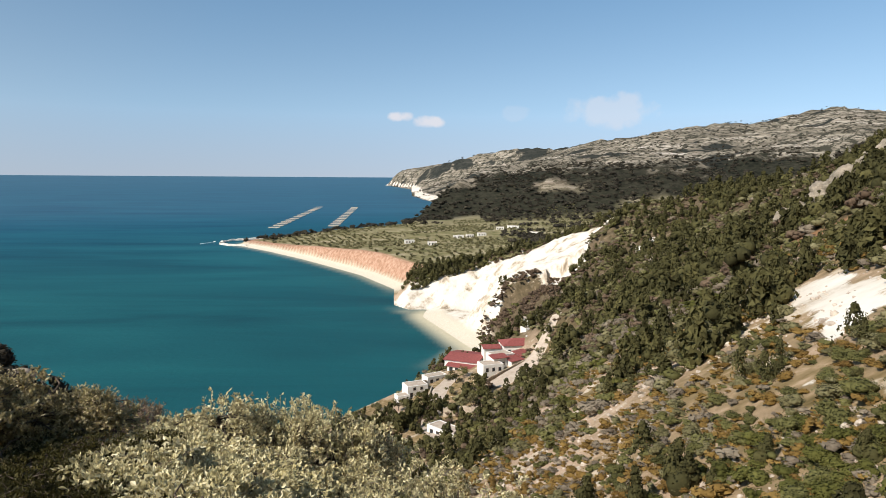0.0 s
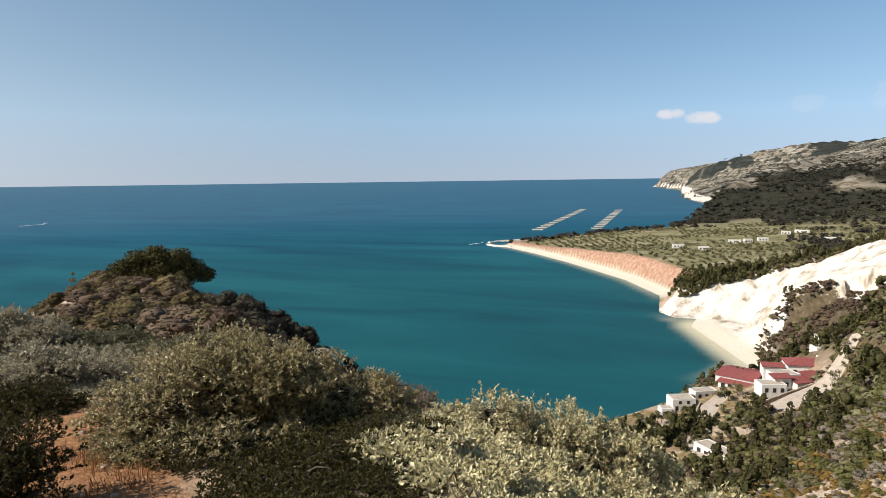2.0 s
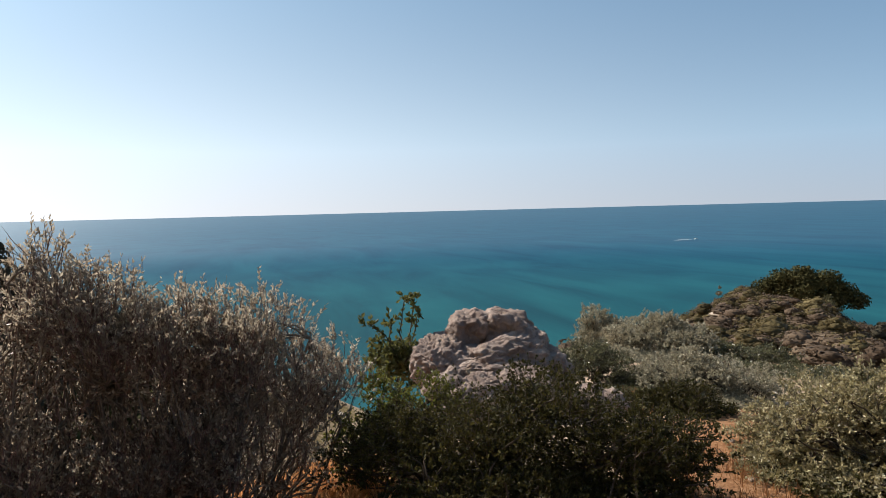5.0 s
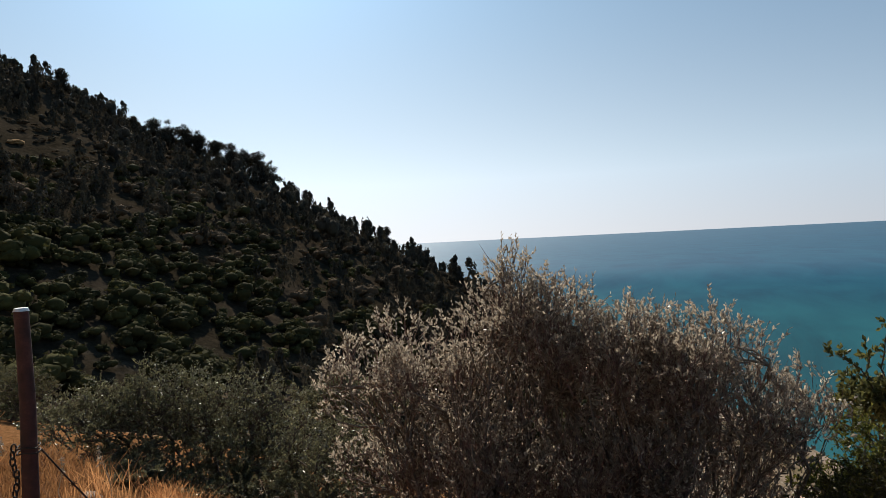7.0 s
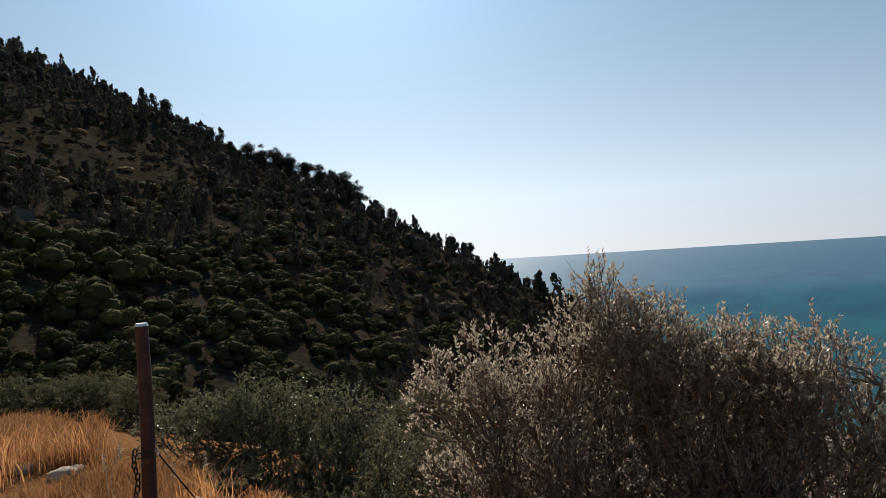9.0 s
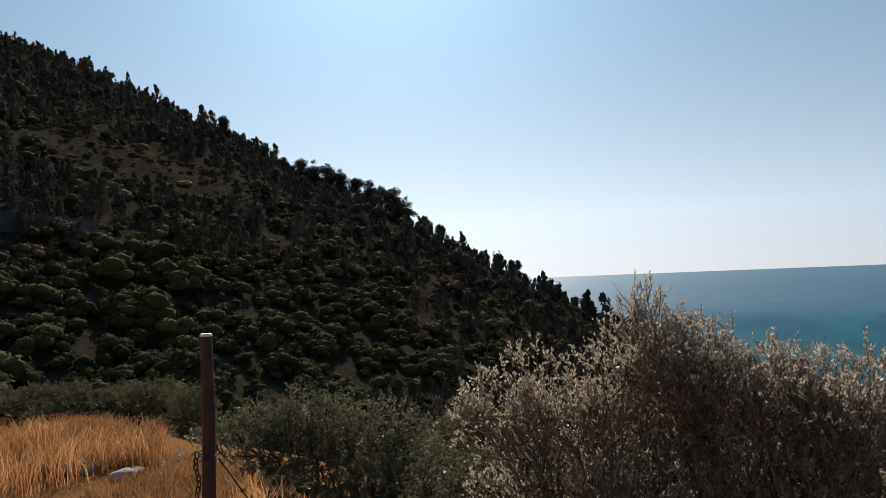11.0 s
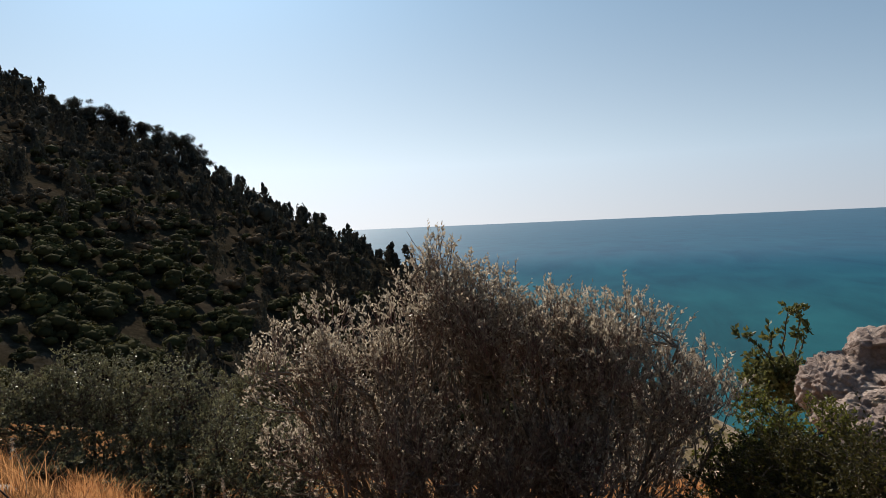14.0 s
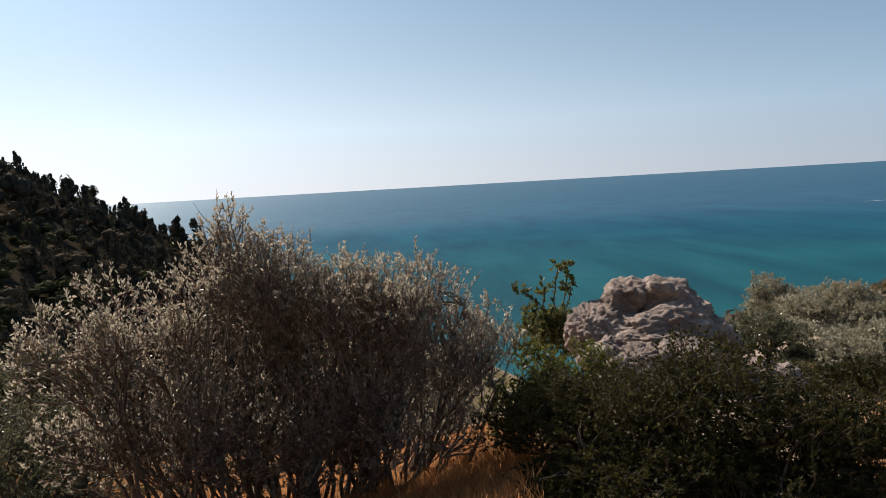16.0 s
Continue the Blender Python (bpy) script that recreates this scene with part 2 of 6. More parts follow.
def ground_material():
    """Soil with gravel and dry straw, the hill wood's floor darkened for its shade; chalk cliffs, beach sand, the
    trodden path and the grove by their zones.
    """
    m = Nodes("hillside_ground")
    fine, mid_n, broad = m.noise(9, 6, 0.65), m.noise(0.7, 5), m.noise(0.06, 4)
    soil = m.ramp(fine, (0.25, (0.24, 0.165, 0.115)), (0.55, (0.42, 0.315, 0.235)), (0.8, (0.57, 0.46, 0.37)))
    scrub = m.ramp(mid_n, (0.3, (0.10, 0.078, 0.034)), (0.55, (0.22, 0.16, 0.085)), (0.75, (0.40, 0.30, 0.21)))
    soil = m.mix(m.span(broad, 0.35, 0.62), soil, scrub)
    pale = m.ramp(fine, (0.3, (0.36, 0.29, 0.215)), (0.7, (0.60, 0.52, 0.42)))
    soil = m.mix(m.span(m.noise(0.16, 5, 0.62), 0.575, 0.64), soil, pale)
    # near-black floor of the hill wood: shade between the plants put into the colour
    shaded_floor = m.ramp(m.noise(0.9, 6, 0.75), (0.36, (0.010, 0.009, 0.007)), (0.60, (0.034, 0.028, 0.020)), (0.74, (0.110, 0.080, 0.052)))
    grove = m.ramp(m.noise(0.05, 6, 0.7), (0.3, (0.10, 0.10, 0.045)), (0.5, (0.20, 0.18, 0.10)), (0.7, (0.36, 0.31, 0.22)))
    soil = m.mix(m.attr("grove"), soil, grove)
    # far slopes: tan terraces in level lines, speckled with scrub, and patches of wood
    lines = m.n.new("ShaderNodeMapping")
    lines.inputs["Scale"].default_value = (0.006, 0.006, 0.11)
    m.put(lines.inputs["Vector"], m.position())
    step = m.noise(1.0, 5, 0.6, lines.outputs[0], 0.4)
    far = m.ramp(step, (0.34, (0.120, 0.106, 0.085)), (0.50, (0.215, 0.190, 0.155)), (0.60, (0.32, 0.285, 0.24)), (0.70, (0.52, 0.475, 0.43)))
    far = m.mix(m.span(m.noise(0.05, 6, 0.78), 0.49, 0.54), far, (0.048, 0.047, 0.037))
    far = m.mix(m.math("MULTIPLY", m.span(m.noise(0.0042, 4, 0.6), 0.56, 0.59), 0.92), far, (0.024, 0.028, 0.027))
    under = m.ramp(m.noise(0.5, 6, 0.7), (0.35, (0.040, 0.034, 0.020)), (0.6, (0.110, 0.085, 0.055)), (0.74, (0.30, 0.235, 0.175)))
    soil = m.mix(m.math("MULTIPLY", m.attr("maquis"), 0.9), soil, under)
    soil = m.mix(m.attr("mountain"), soil, far)
    soil = m.mix(m.math("MULTIPLY", m.attr("wood"), 0.95), soil, shaded_floor)
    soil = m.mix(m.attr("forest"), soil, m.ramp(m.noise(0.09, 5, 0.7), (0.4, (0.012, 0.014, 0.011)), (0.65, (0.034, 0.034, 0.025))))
    clay = m.ramp(m.noise(0.35, 6, 0.72), (0.3, (0.20, 0.115, 0.075)), (0.5, (0.36, 0.215, 0.150)), (0.72, (0.48, 0.34, 0.26)))
    soil = m.mix(m.attr("clay"), soil, clay)
    tall = m.n.new("ShaderNodeMapping")
    tall.inputs["Rotation"].default_value, tall.inputs["Scale"].default_value = (0, 0, radians(-20)), (0.16, 0.10, 0.05)
    m.put(tall.inputs["Vector"], m.position())
    chalk = m.ramp(m.noise(1.0, 7, 0.66, tall.outputs[0]), (0.32, (0.20, 0.155, 0.11)), (0.41, (0.42, 0.36, 0.29)), (0.48, (0.58, 0.53, 0.47)), (0.66, (0.70, 0.66, 0.61)))
    torn = m.math("SUBTRACT", m.math("ADD", m.attr("chalk"), m.math("MULTIPLY_ADD", m.noise(0.11, 6, 0.7), 1.6, -0.8)), m.attr("wood"))
    soil = m.mix(m.span(torn, 0.38, 0.5), soil, chalk)
    sand = m.ramp(m.noise(1.5, 5), (0.3, (0.52, 0.46, 0.37)), (0.7, (0.66, 0.60, 0.51)))
    soil = m.mix(m.attr("sand"), soil, sand)
    dirt = m.ramp(m.noise(14, 7, 0.7), (0.25, (0.13, 0.062, 0.032)), (0.5, (0.29, 0.152, 0.080)), (0.78, (0.46, 0.285, 0.17)))
    soil = m.mix(m.attr("path"), soil, dirt)
    straw = m.ramp(m.noise(22, 6, 0.7), (0.3, (0.075, 0.036, 0.016)), (0.55, (0.20, 0.098, 0.042)), (0.8, (0.36, 0.21, 0.11)))
    soil = m.mix(m.span(m.math("ADD", m.attr("bank"), m.math("MULTIPLY_ADD", m.noise(1.3, 4), 0.8, -0.4)), 0.25, 0.6), soil, straw)
    h = m.math("ADD", m.math("MULTIPLY", fine, 0.4), m.noise(45, 4))
    return m.done(soil, 0.95, normal=m.bump(h, 0.6, 0.03), spec=0.0)


def sea_material():
    """Blue-green water: darker weed beds, long swell streaks, pale shallows over sand."""
    m = Nodes("sea_water")
    pos = m.position()
    stretch = m.n.new("ShaderNodeMapping")
    stretch.inputs["Rotation"].default_value = (0, 0, radians(38))
    stretch.inputs["Scale"].default_value = (0.0035, 0.014, 1)
    m.put(stretch.inputs["Vector"], pos)
    streak = m.noise(1.0, 6, 0.6, stretch.outputs[0], 0.6)
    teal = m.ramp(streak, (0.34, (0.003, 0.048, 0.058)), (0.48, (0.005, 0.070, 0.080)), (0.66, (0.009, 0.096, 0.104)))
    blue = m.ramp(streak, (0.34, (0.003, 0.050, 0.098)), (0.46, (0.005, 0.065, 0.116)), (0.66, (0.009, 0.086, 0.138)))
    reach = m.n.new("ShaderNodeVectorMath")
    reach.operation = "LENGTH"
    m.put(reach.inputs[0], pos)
    # turns from teal to blue with distance from the lookout
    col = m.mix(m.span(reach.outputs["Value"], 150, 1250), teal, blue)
    col = m.mix(m.attr("shallow"), col, (0.52, 0.47, 0.34))
    ripple = m.math("ADD", m.noise(0.35, 6, 0.6), m.math("MULTIPLY", streak, 3.0))
    normal = m.bump(ripple, 0.5, 0.6)
    m.done(col, 0.6, normal=normal, spec=0.0)
    sheen, mx = m.n.new("ShaderNodeBsdfGlossy"), m.n.new("ShaderNodeMixShader")
    m.put(sheen.inputs["Color"], (0.9, 0.95, 1.0))
    m.put(sheen.inputs["Roughness"], 0.3)
    m.put(sheen.inputs["Normal"], normal)
    graze = m.n.new("ShaderNodeLayerWeight")
    graze.inputs["Blend"].default_value = 0.5
    m.put(mx.inputs[0], m.span(graze.outputs["Facing"], 0.92, 1.0, 0.07, 0.36))
    m.l.new(m.bsdf.outputs[0], mx.inputs[1])
    m.l.new(sheen.outputs[0], mx.inputs[2])
    m.l.new(mx.outputs[0], m.out.inputs["Surface"])
    return m.mat


def limestone():
    m = Nodes("weathered_limestone")
    a, b = m.noise(3.2, 7, 0.66), m.noise(24, 6, 0.7)
    col = m.ramp(a, (0.28, (0.115, 0.080, 0.070)), (0.5, (0.265, 0.200, 0.172)), (0.72, (0.46, 0.37, 0.32)))
    col = m.mix(m.span(m.noise(9, 6, 0.7), 0.55, 0.72), col, (0.16, 0.14, 0.13))
    col = m.mix(m.span(m.noise(5, 4), 0.6, 0.75), col, (0.46, 0.33, 0.22))
    crack = m.span(m.voronoi(6.5, feature="DISTANCE_TO_EDGE"), 0.0, 0.05)
    h = m.math("ADD", m.math("MULTIPLY", crack, 0.15), m.math("ADD", a, m.math("MULTIPLY", b, 0.6)))
    return m.done(col, 0.92, normal=m.bump(h, 0.9, 0.035), spec=0.2)


def plain(name, a, b, rough=0.8, scale=4.0, metal=0.0, depth=0.004, spec=0.3):
    m = Nodes(name)
    n1, n2 = m.noise(scale, 6, 0.6), m.noise(scale * 9, 4)
    col = m.ramp(m.math("MULTIPLY_ADD", n2, 0.3, m.math("MULTIPLY", n1, 0.7)), (0.35, a), (0.65, b))
    return m.done(col, rough, metal, m.bump(n2, 0.3, depth), spec)


GROUND, SEA, LIMESTONE = ground_material(), sea_material(), limestone()
BARK = bark("grey_bark", (0.10, 0.075, 0.055), (0.22, 0.175, 0.135))
DARK_BARK = bark("dark_bark", (0.045, 0.034, 0.026), (0.11, 0.085, 0.065))
DRY_TWIG = bark("bleached_twig", (0.090, 0.053, 0.046), (0.26, 0.165, 0.140))
LEAF_GREEN = foliage("green_scrub_leaves", (0.046, 0.046, 0.017), (0.108, 0.105, 0.037), (0.205, 0.192, 0.078), 0.15, 0.7, 0.25, 0.12, plants=True)
LEAF_OLIVE = foliage("olive_scrub_leaves", (0.075, 0.067, 0.032), (0.158, 0.144, 0.072), (0.280, 0.258, 0.150), 0.15, 0.7, 0.25, 0.12, plants=True)
LEAF_GREY = foliage("grey_scrub_leaves", (0.100, 0.078, 0.060), (0.190, 0.158, 0.120), (0.310, 0.265, 0.200), 0.15, 0.75, 0.25, 0.12, plants=True)
LEAF_OCHRE = foliage("ochre_scrub_leaves", (0.095, 0.056, 0.018), (0.195, 0.122, 0.036), (0.300, 0.205, 0.072), 0.15, 0.75, 0.25, 0.12, plants=True)
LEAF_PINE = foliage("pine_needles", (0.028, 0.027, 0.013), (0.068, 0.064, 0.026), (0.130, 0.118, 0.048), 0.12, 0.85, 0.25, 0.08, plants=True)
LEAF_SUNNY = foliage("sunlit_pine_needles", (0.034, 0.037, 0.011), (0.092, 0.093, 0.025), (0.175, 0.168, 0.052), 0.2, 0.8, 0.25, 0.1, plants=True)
LEAF_RUSSET = foliage("russet_scrub_leaves", (0.062, 0.042, 0.030), (0.120, 0.084, 0.058), (0.195, 0.142, 0.100), 0.12, 0.8, 0.25, 0.1, plants=True)
# Darker versions of the scrub leaves: the pine hill's shade put into their colour.
LEAF_SHADY = foliage("shady_wood_leaves", (0.028, 0.025, 0.022), (0.058, 0.052, 0.041), (0.105, 0.092, 0.062), 0.15, 0.9, 0.2, 0.03, plants=True)
LEAF_HILL = foliage("shady_scrub_leaves", (0.020, 0.019, 0.011), (0.052, 0.049, 0.021), (0.105, 0.100, 0.036), 0.15, 0.9, 0.2, 0.03, plants=True)
LEAF_DRY_HILL = foliage("shady_dry_leaves", (0.060, 0.042, 0.028), (0.115, 0.082, 0.052), (0.190, 0.135, 0.080), 0.15, 0.9, 0.2, 0.03, plants=True)

# ---- mesh tools ----
rng = np.random.default_rng(7)


def mesh_np(name, verts, faces, mat=None, smooth=False):
    """A mesh from arrays: verts (n, 3) and faces (m, 3 or 4)."""
    me = bpy.data.meshes.new(name)
    verts, faces = np.asarray(verts, np.float32), np.asarray(faces, np.int32)
    k = faces.shape[1]
    me.vertices.add(len(verts))
    me.vertices.foreach_set("co", verts.ravel())
    me.loops.add(faces.size)
    me.loops.foreach_set("vertex_index", faces.ravel())
    me.polygons.add(len(faces))
    me.polygons.foreach_set("loop_start", np.arange(0, faces.size, k, dtype=np.int32))
    me.polygons.foreach_set("use_smooth", np.full(len(faces), smooth))
    me.update(calc_edges=True)
    me.validate()
    if mat:
        me.materials.append(mat)
    return me


def merged(pieces):
    """Joins (verts, faces) pieces into one."""
    vs, fs, n = [], [], 0
    for v, f in pieces:
        vs.append(v)
        fs.append(f + n)
        n += len(v)
    return np.concatenate(vs), np.concatenate(fs)


def part(name, data, parent, label=""):
    ob = new(name, data)
    ob.parent = parent
    return tagged(ob, label)


def vnoise(x, y, seed=0):
    """Smooth value noise, 0 to 1."""
    xi, yi = np.floor(x).astype(np.int64), np.floor(y).astype(np.int64)
    fx, fy = x - xi, y - yi
    fx, fy = fx * fx * (3 - 2 * fx), fy * fy * (3 - 2 * fy)

    def h(a, b):
        n = (a * 374761393 + b * 668265263 + seed * 69069) & 0x7FFFFFFF
        n = ((n ^ (n >> 13)) * 1274126177) & 0x7FFFFFFF
        return ((n ^ (n >> 16)) & 0xFFFF) / 65535.0

    return (h(xi, yi) * (1 - fx) + h(xi + 1, yi) * fx) * (1 - fy) + (h(xi, yi + 1) * (1 - fx) + h(xi + 1, yi + 1) * fx) * fy


def fbm(x, y, size, octaves=5, seed=0, gain=0.5):
    total, amp, norm = 0.0, 1.0, 0.0
    for o in range(octaves):
        total = total + amp * (vnoise(x / size * 2**o + 17.3 * o, y / size * 2**o - 9.1 * o, seed + o) - 0.5)
        norm += amp
        amp *= gain
    return total / norm * 2


def smooth(v, a, b):
    t = np.clip((v - a) / (b - a), 0, 1)
    return t * t * (3 - 2 * t)


def along(x, y, line):
    """Distance to a polyline of (x, y, height), the height at its nearest place, and how far along it lies."""
    best = np.full(x.shape, 1e9)
    high, where, run = np.zeros(x.shape), np.zeros(x.shape), 0.0
    for (ax, ay, az), (bx, by, bz) in zip(line, line[1:]):
        dx, dy = bx - ax, by - ay
        ln = math.hypot(dx, dy)
        t = np.clip(((x - ax) * dx + (y - ay) * dy) / ln**2, 0, 1)
        d = np.hypot(x - ax - t * dx, y - ay - t * dy)
        near = d < best
        best, high, where = np.where(near, d, best), np.where(near, az + t * (bz - az), high), np.where(near, run + t * ln, where)
        run += ln
    return best, high, where


# ---- the lie of the land ----
COAST = [(-420, -260), (-260, -60), (-215, 20), (-172, 62), (-120, 48), (-84, 70), (-62, 92), (-48, 120), (-40, 155), (-32, 190), (-14, 218),
         (-7, 236), (6, 256), (13, 274), (3, 303), (-10, 340), (-8, 360), (-19, 359), (-27, 371), (-29, 396), (-31, 424), (-59, 483),
         (-82, 518), (-120, 574), (-165, 634), (-199, 674), (-222, 700), (-205, 735), (-178, 800), (-140, 880), (-69, 966), (-40, 1205),
         (-5, 1485), (33, 1808), (-31, 1965), (-120, 2618), (-150, 3300), (-197, 4152), (-530, 6171), (-300, 7600)]
LAND = COAST + [(9000, 7600), (9000, -6000), (-3500, -6000)]
SPUR = [(14, -30, 73), (2, -9, 70.55), (0, 0, 70.4), (-4.2, 3.4, 70.25), (-9.5, 7.8, 69.3), (-17, 15, 67.95), (-26, 23, 67.65), (-31, 28, 66.5), (-48, 50, 42), (-62, 76, 4)]
HEAD = [(-24, 381, 9), (-11, 389, 13), (23, 394, 22), (39, 389, 28), (54, 381, 33), (71, 363, 40), (82, 345, 49), (97, 315, 58), (111, 268, 67),
        (115, 234, 72), (115, 205, 76), (116, 167, 79), (190, 120, 120)]
MID = [(-14, 1460, 10), (90, 1350, 45), (192, 1285, 71), (320, 1200, 78), (430, 1150, 72), (620, 1150, 80)]
MOUNTAIN = [(-500, 6150, 120), (-230, 6200, 172), (70, 5000, 180), (223, 3990, 192), (340, 3480, 220), (520, 2950, 236), (820, 2680, 245),
            (970, 2510, 277), (1110, 2350, 274), (1300, 2250, 311), (1480, 2230, 292), (2600, 1500, 380), (2400, 0, 360), (900, -1200, 360)]


def inland(x, y):
    """Distance from the shore, positive on land."""
    line = [(a, b, 0) for a, b in COAST]
    d, _, _ = along(x, y, line)
    inside = np.zeros(x.shape, bool)
    for (ax, ay), (bx, by) in zip(LAND, LAND[1:] + LAND[:1]):
        cross = (ay > y) != (by > y)
        with np.errstate(divide="ignore", invalid="ignore"):
            inside ^= cross & (x < (bx - ax) * (y - ay) / (by - ay if by != ay else 1e-9) + ax)
    return np.where(inside, d, -d)


def soft_max(a, b, k):
    h = np.clip(0.5 + 0.5 * (a - b) / k, 0, 1)
    return b + (a - b) * h + k * h * (1 - h)


PALE_SPOTS = [(58, 155, 2.6), (50, 113, 2.4), (44, 95, 1.8), (89, 180, 4.0), (33, 124, 2.6), (78, 254, 5.0), (70, 225, 4.0), (66, 330, 7.0), (74, 331, 6.0), (84, 334, 5.0),
              (22, 63, 1.3), (15.7, 37.9, 0.9), (18.5, 44, 1.0), (8.6, 43, 1.1), (10.5, 38, 0.9), (19.5, 34, 0.9)]


def chalk_face(x, y):
    """The white headland above the beach, with a fan of scrub growing up into its foot."""
    body = (1 - smooth(np.hypot((x - 18) / 64, (y - 336) / 80), 0.80, 1.02)) * smooth(x - 0.35 * (y - 300), 76, 60)
    return body - 0.9 * (1 - smooth(np.hypot((x - 34) / 19, (y - 284) / 28), 0.5, 1.1))


def scar(x, y):
    """A bare pale slide on the near slope."""
    d, w, _ = along(x, y, [(34.0, 61, 2.8), (30.5, 50, 3.2), (27.5, 43, 2.0), (23.0, 38.5, 0.7)])
    return 0.80 - 0.42 * d / w + 0.30 * fbm(x, y, 3.0, 3, 9)


def height(x, y, zones=False):
    x, y = np.asarray(x, float), np.asarray(y, float)
    far = np.hypot(x, y)
    s = inland(x, y)
    # slope above the bay, and the pine slope with its crest
    bay = 60 + 0.6 * x - 0.30 * y
    bay = np.where(bay > 100, 100 + (bay - 100) * 0.5, bay)
    pine = 33.6 - 0.485 * y + 0.02 * (x + 170) - 0.75 * np.maximum(0, -168 - x)
    pine = np.where(pine > 190, 190 + (pine - 190) * 0.3, pine)
    pine = pine - 300 * smooth(x, 10, 120)
    bay = bay - 300 * smooth(y, 420, 800) - 200 * smooth(-x, 10, 90)
    z = soft_max(bay, pine, 6.0)
    # chalk headland and the ridge behind it
    d, hz, _ = along(x, y, HEAD)
    bank = np.where(y > 300, 0.44, 0.62)
    z = soft_max(z, hz - bank * d + 0 * x, 3.0)
    # grove terrace, wooded hill, mountain
    grove = smooth(y, 395, 430)
    terrace = np.where(grove > 0, 3.5 + 9.5 * smooth(y, 690, 500) + 0.040 * np.clip(s, 0, 900), -50)
    z = soft_max(z, terrace, 3.0)
    d, hz, _ = along(x, y, MID)
    z = soft_max(z, hz - 0.23 * d, 8.0)
    d, hz, _ = along(x, y, MOUNTAIN)
    z = soft_max(z, hz - (0.20 - 0.06 * smooth(y, 3300, 2200)) * d - 400 * (1 - smooth(y, 350, 1300)), 10.0)
    rough_amp = np.clip(far * 0.012, 0.25, 14) * smooth(far, 18, 60) * (1 - 0.88 * smooth(y, 395, 440) * smooth(y, 1350, 1000) * smooth(x, 330, 200))
    z = z + rough_amp * fbm(x, y, np.clip(far * 0.22, 9, 260).mean() if np.ndim(far) == 0 else 30.0, 4, 3)
    z = z + smooth(far, 700, 1800) * 14 * fbm(x, y, 330.0, 5, 8)
    z = z - 9.0 * np.exp(-(((x - 3) / 15) ** 2) - ((y - 122) / 34) ** 2)
    # the lookout spur
    d, hz, w = along(x, y, SPUR)
    half = 6.5 - 4.7 * smooth(y, -9, 1) - 0.6 * smooth(y, 8, 20)
    d = np.maximum(0, d - half)
    spur = hz - (0.40 + 0.25 * np.maximum(smooth(y, 8, 20), smooth(0.69 * x + 0.72 * y, 0.5, 3.0))) * np.minimum(d, 5.0) - 1.05 * np.maximum(0, d - 5.0) + 0.12 * fbm(x, y, 3.0, 4, 5) * smooth(far, 1.5, 6) + 0.5 * fbm(x, y, 7.0, 3, 6) * smooth(far, 12, 30)
    spur = spur + 1.3 * np.exp(-(((x + 14.5) / 5) ** 2) - ((y - 21) / 6) ** 2)
    z = soft_max(z, spur, 1.2)
    # hamlet shelf above the shore
    shelf = 1 - smooth(np.hypot((x - 9) / 36, (y - 197) / 56), 0.55, 1.0)
    z = z + shelf * (5.0 + 0.26 * x + 0.01 * (y - 205) - z)
    # shore: beach, then cliff or bank
    sandy = (smooth(y, 236, 262) - smooth(y, 345, 362)) + (smooth(y, 400, 430) - smooth(y, 690, 720))
    beach = 1.0 + 10.0 * sandy
    face = s + 5.0 * fbm(x, y, 42.0, 4, 44) * (sandy > 0.5) * (y > 400) * smooth(s, beach - 1, beach + 3)
    cap = np.where(s < beach, 0.16 * s, 0.16 * beach + np.maximum(face - beach, 0) * (1.25 + 0.25 * (sandy > 0.5) * (y > 400) - 0.95 * (smooth(y, 1600, 1800) - smooth(y, 3000, 4200))))
    floor_z = np.minimum(0.16 * np.maximum(s, 0), 1.5) + 0.22 * np.maximum(s - 12, 0) * (far < 330)
    z = np.where(s > 0, np.minimum(np.maximum(z, np.minimum(floor_z, 16)), cap), np.maximum(s * 0.06, -14.0))
    chalky = (1 - smooth(np.hypot((x - 20) / 62, (y - 352) / 60), 0.6, 1.0)) * smooth(s, 12, 24)
    z = z + chalky * (2.2 * fbm(x, y, 16.0, 4, 31) + 1.4 * np.abs(fbm(x + 0.6 * y, y * 0.2, 9.0, 3, 32)) - 0.6)
    if not zones:
        return z
    sand = np.clip(sandy, 0, 1) * smooth(-s, -beach - np.where(y > 390, 0.6, 3.0), -beach + 1.2)
    white = chalk_face(x, y)
    white = np.maximum(white, (1 - smooth(s, 25, 60)) * 0.85 * smooth(y, 1700, 1800) * (1 - smooth(z, 16, 34)) * (z > 1))
    white = np.maximum(white, scar(x, y))
    for px, py, r in PALE_SPOTS:
        white = np.maximum(white, 0.75 - 0.45 * np.hypot(x - px, y - py) / r + 0.3 * fbm(x, y, 3.0, 3, 9))
    clay = smooth(s, beach - 0.8, beach + 0.6) * smooth(-s, -beach - 14, -beach - 9) * smooth(y, 418, 440) * (1 - smooth(y, 720, 760))
    grove_w = smooth(y, 400, 440) * (1 - smooth(far, 1000, 1400)) * (z < 60)
    mountain = smooth(far, 850, 1400)
    dp, _, _ = along(x, y, [(1.5, -6, 0), (-0.6, -0.5, 0), (-2.6, 2.1, 0), (-3.75, 2.9, 0), (-5.2, 4.3, 0)])
    dm, _, _ = along(x, y, MID)
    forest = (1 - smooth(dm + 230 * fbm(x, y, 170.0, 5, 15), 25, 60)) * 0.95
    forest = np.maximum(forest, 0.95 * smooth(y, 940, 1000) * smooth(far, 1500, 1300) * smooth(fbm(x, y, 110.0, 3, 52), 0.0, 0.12))
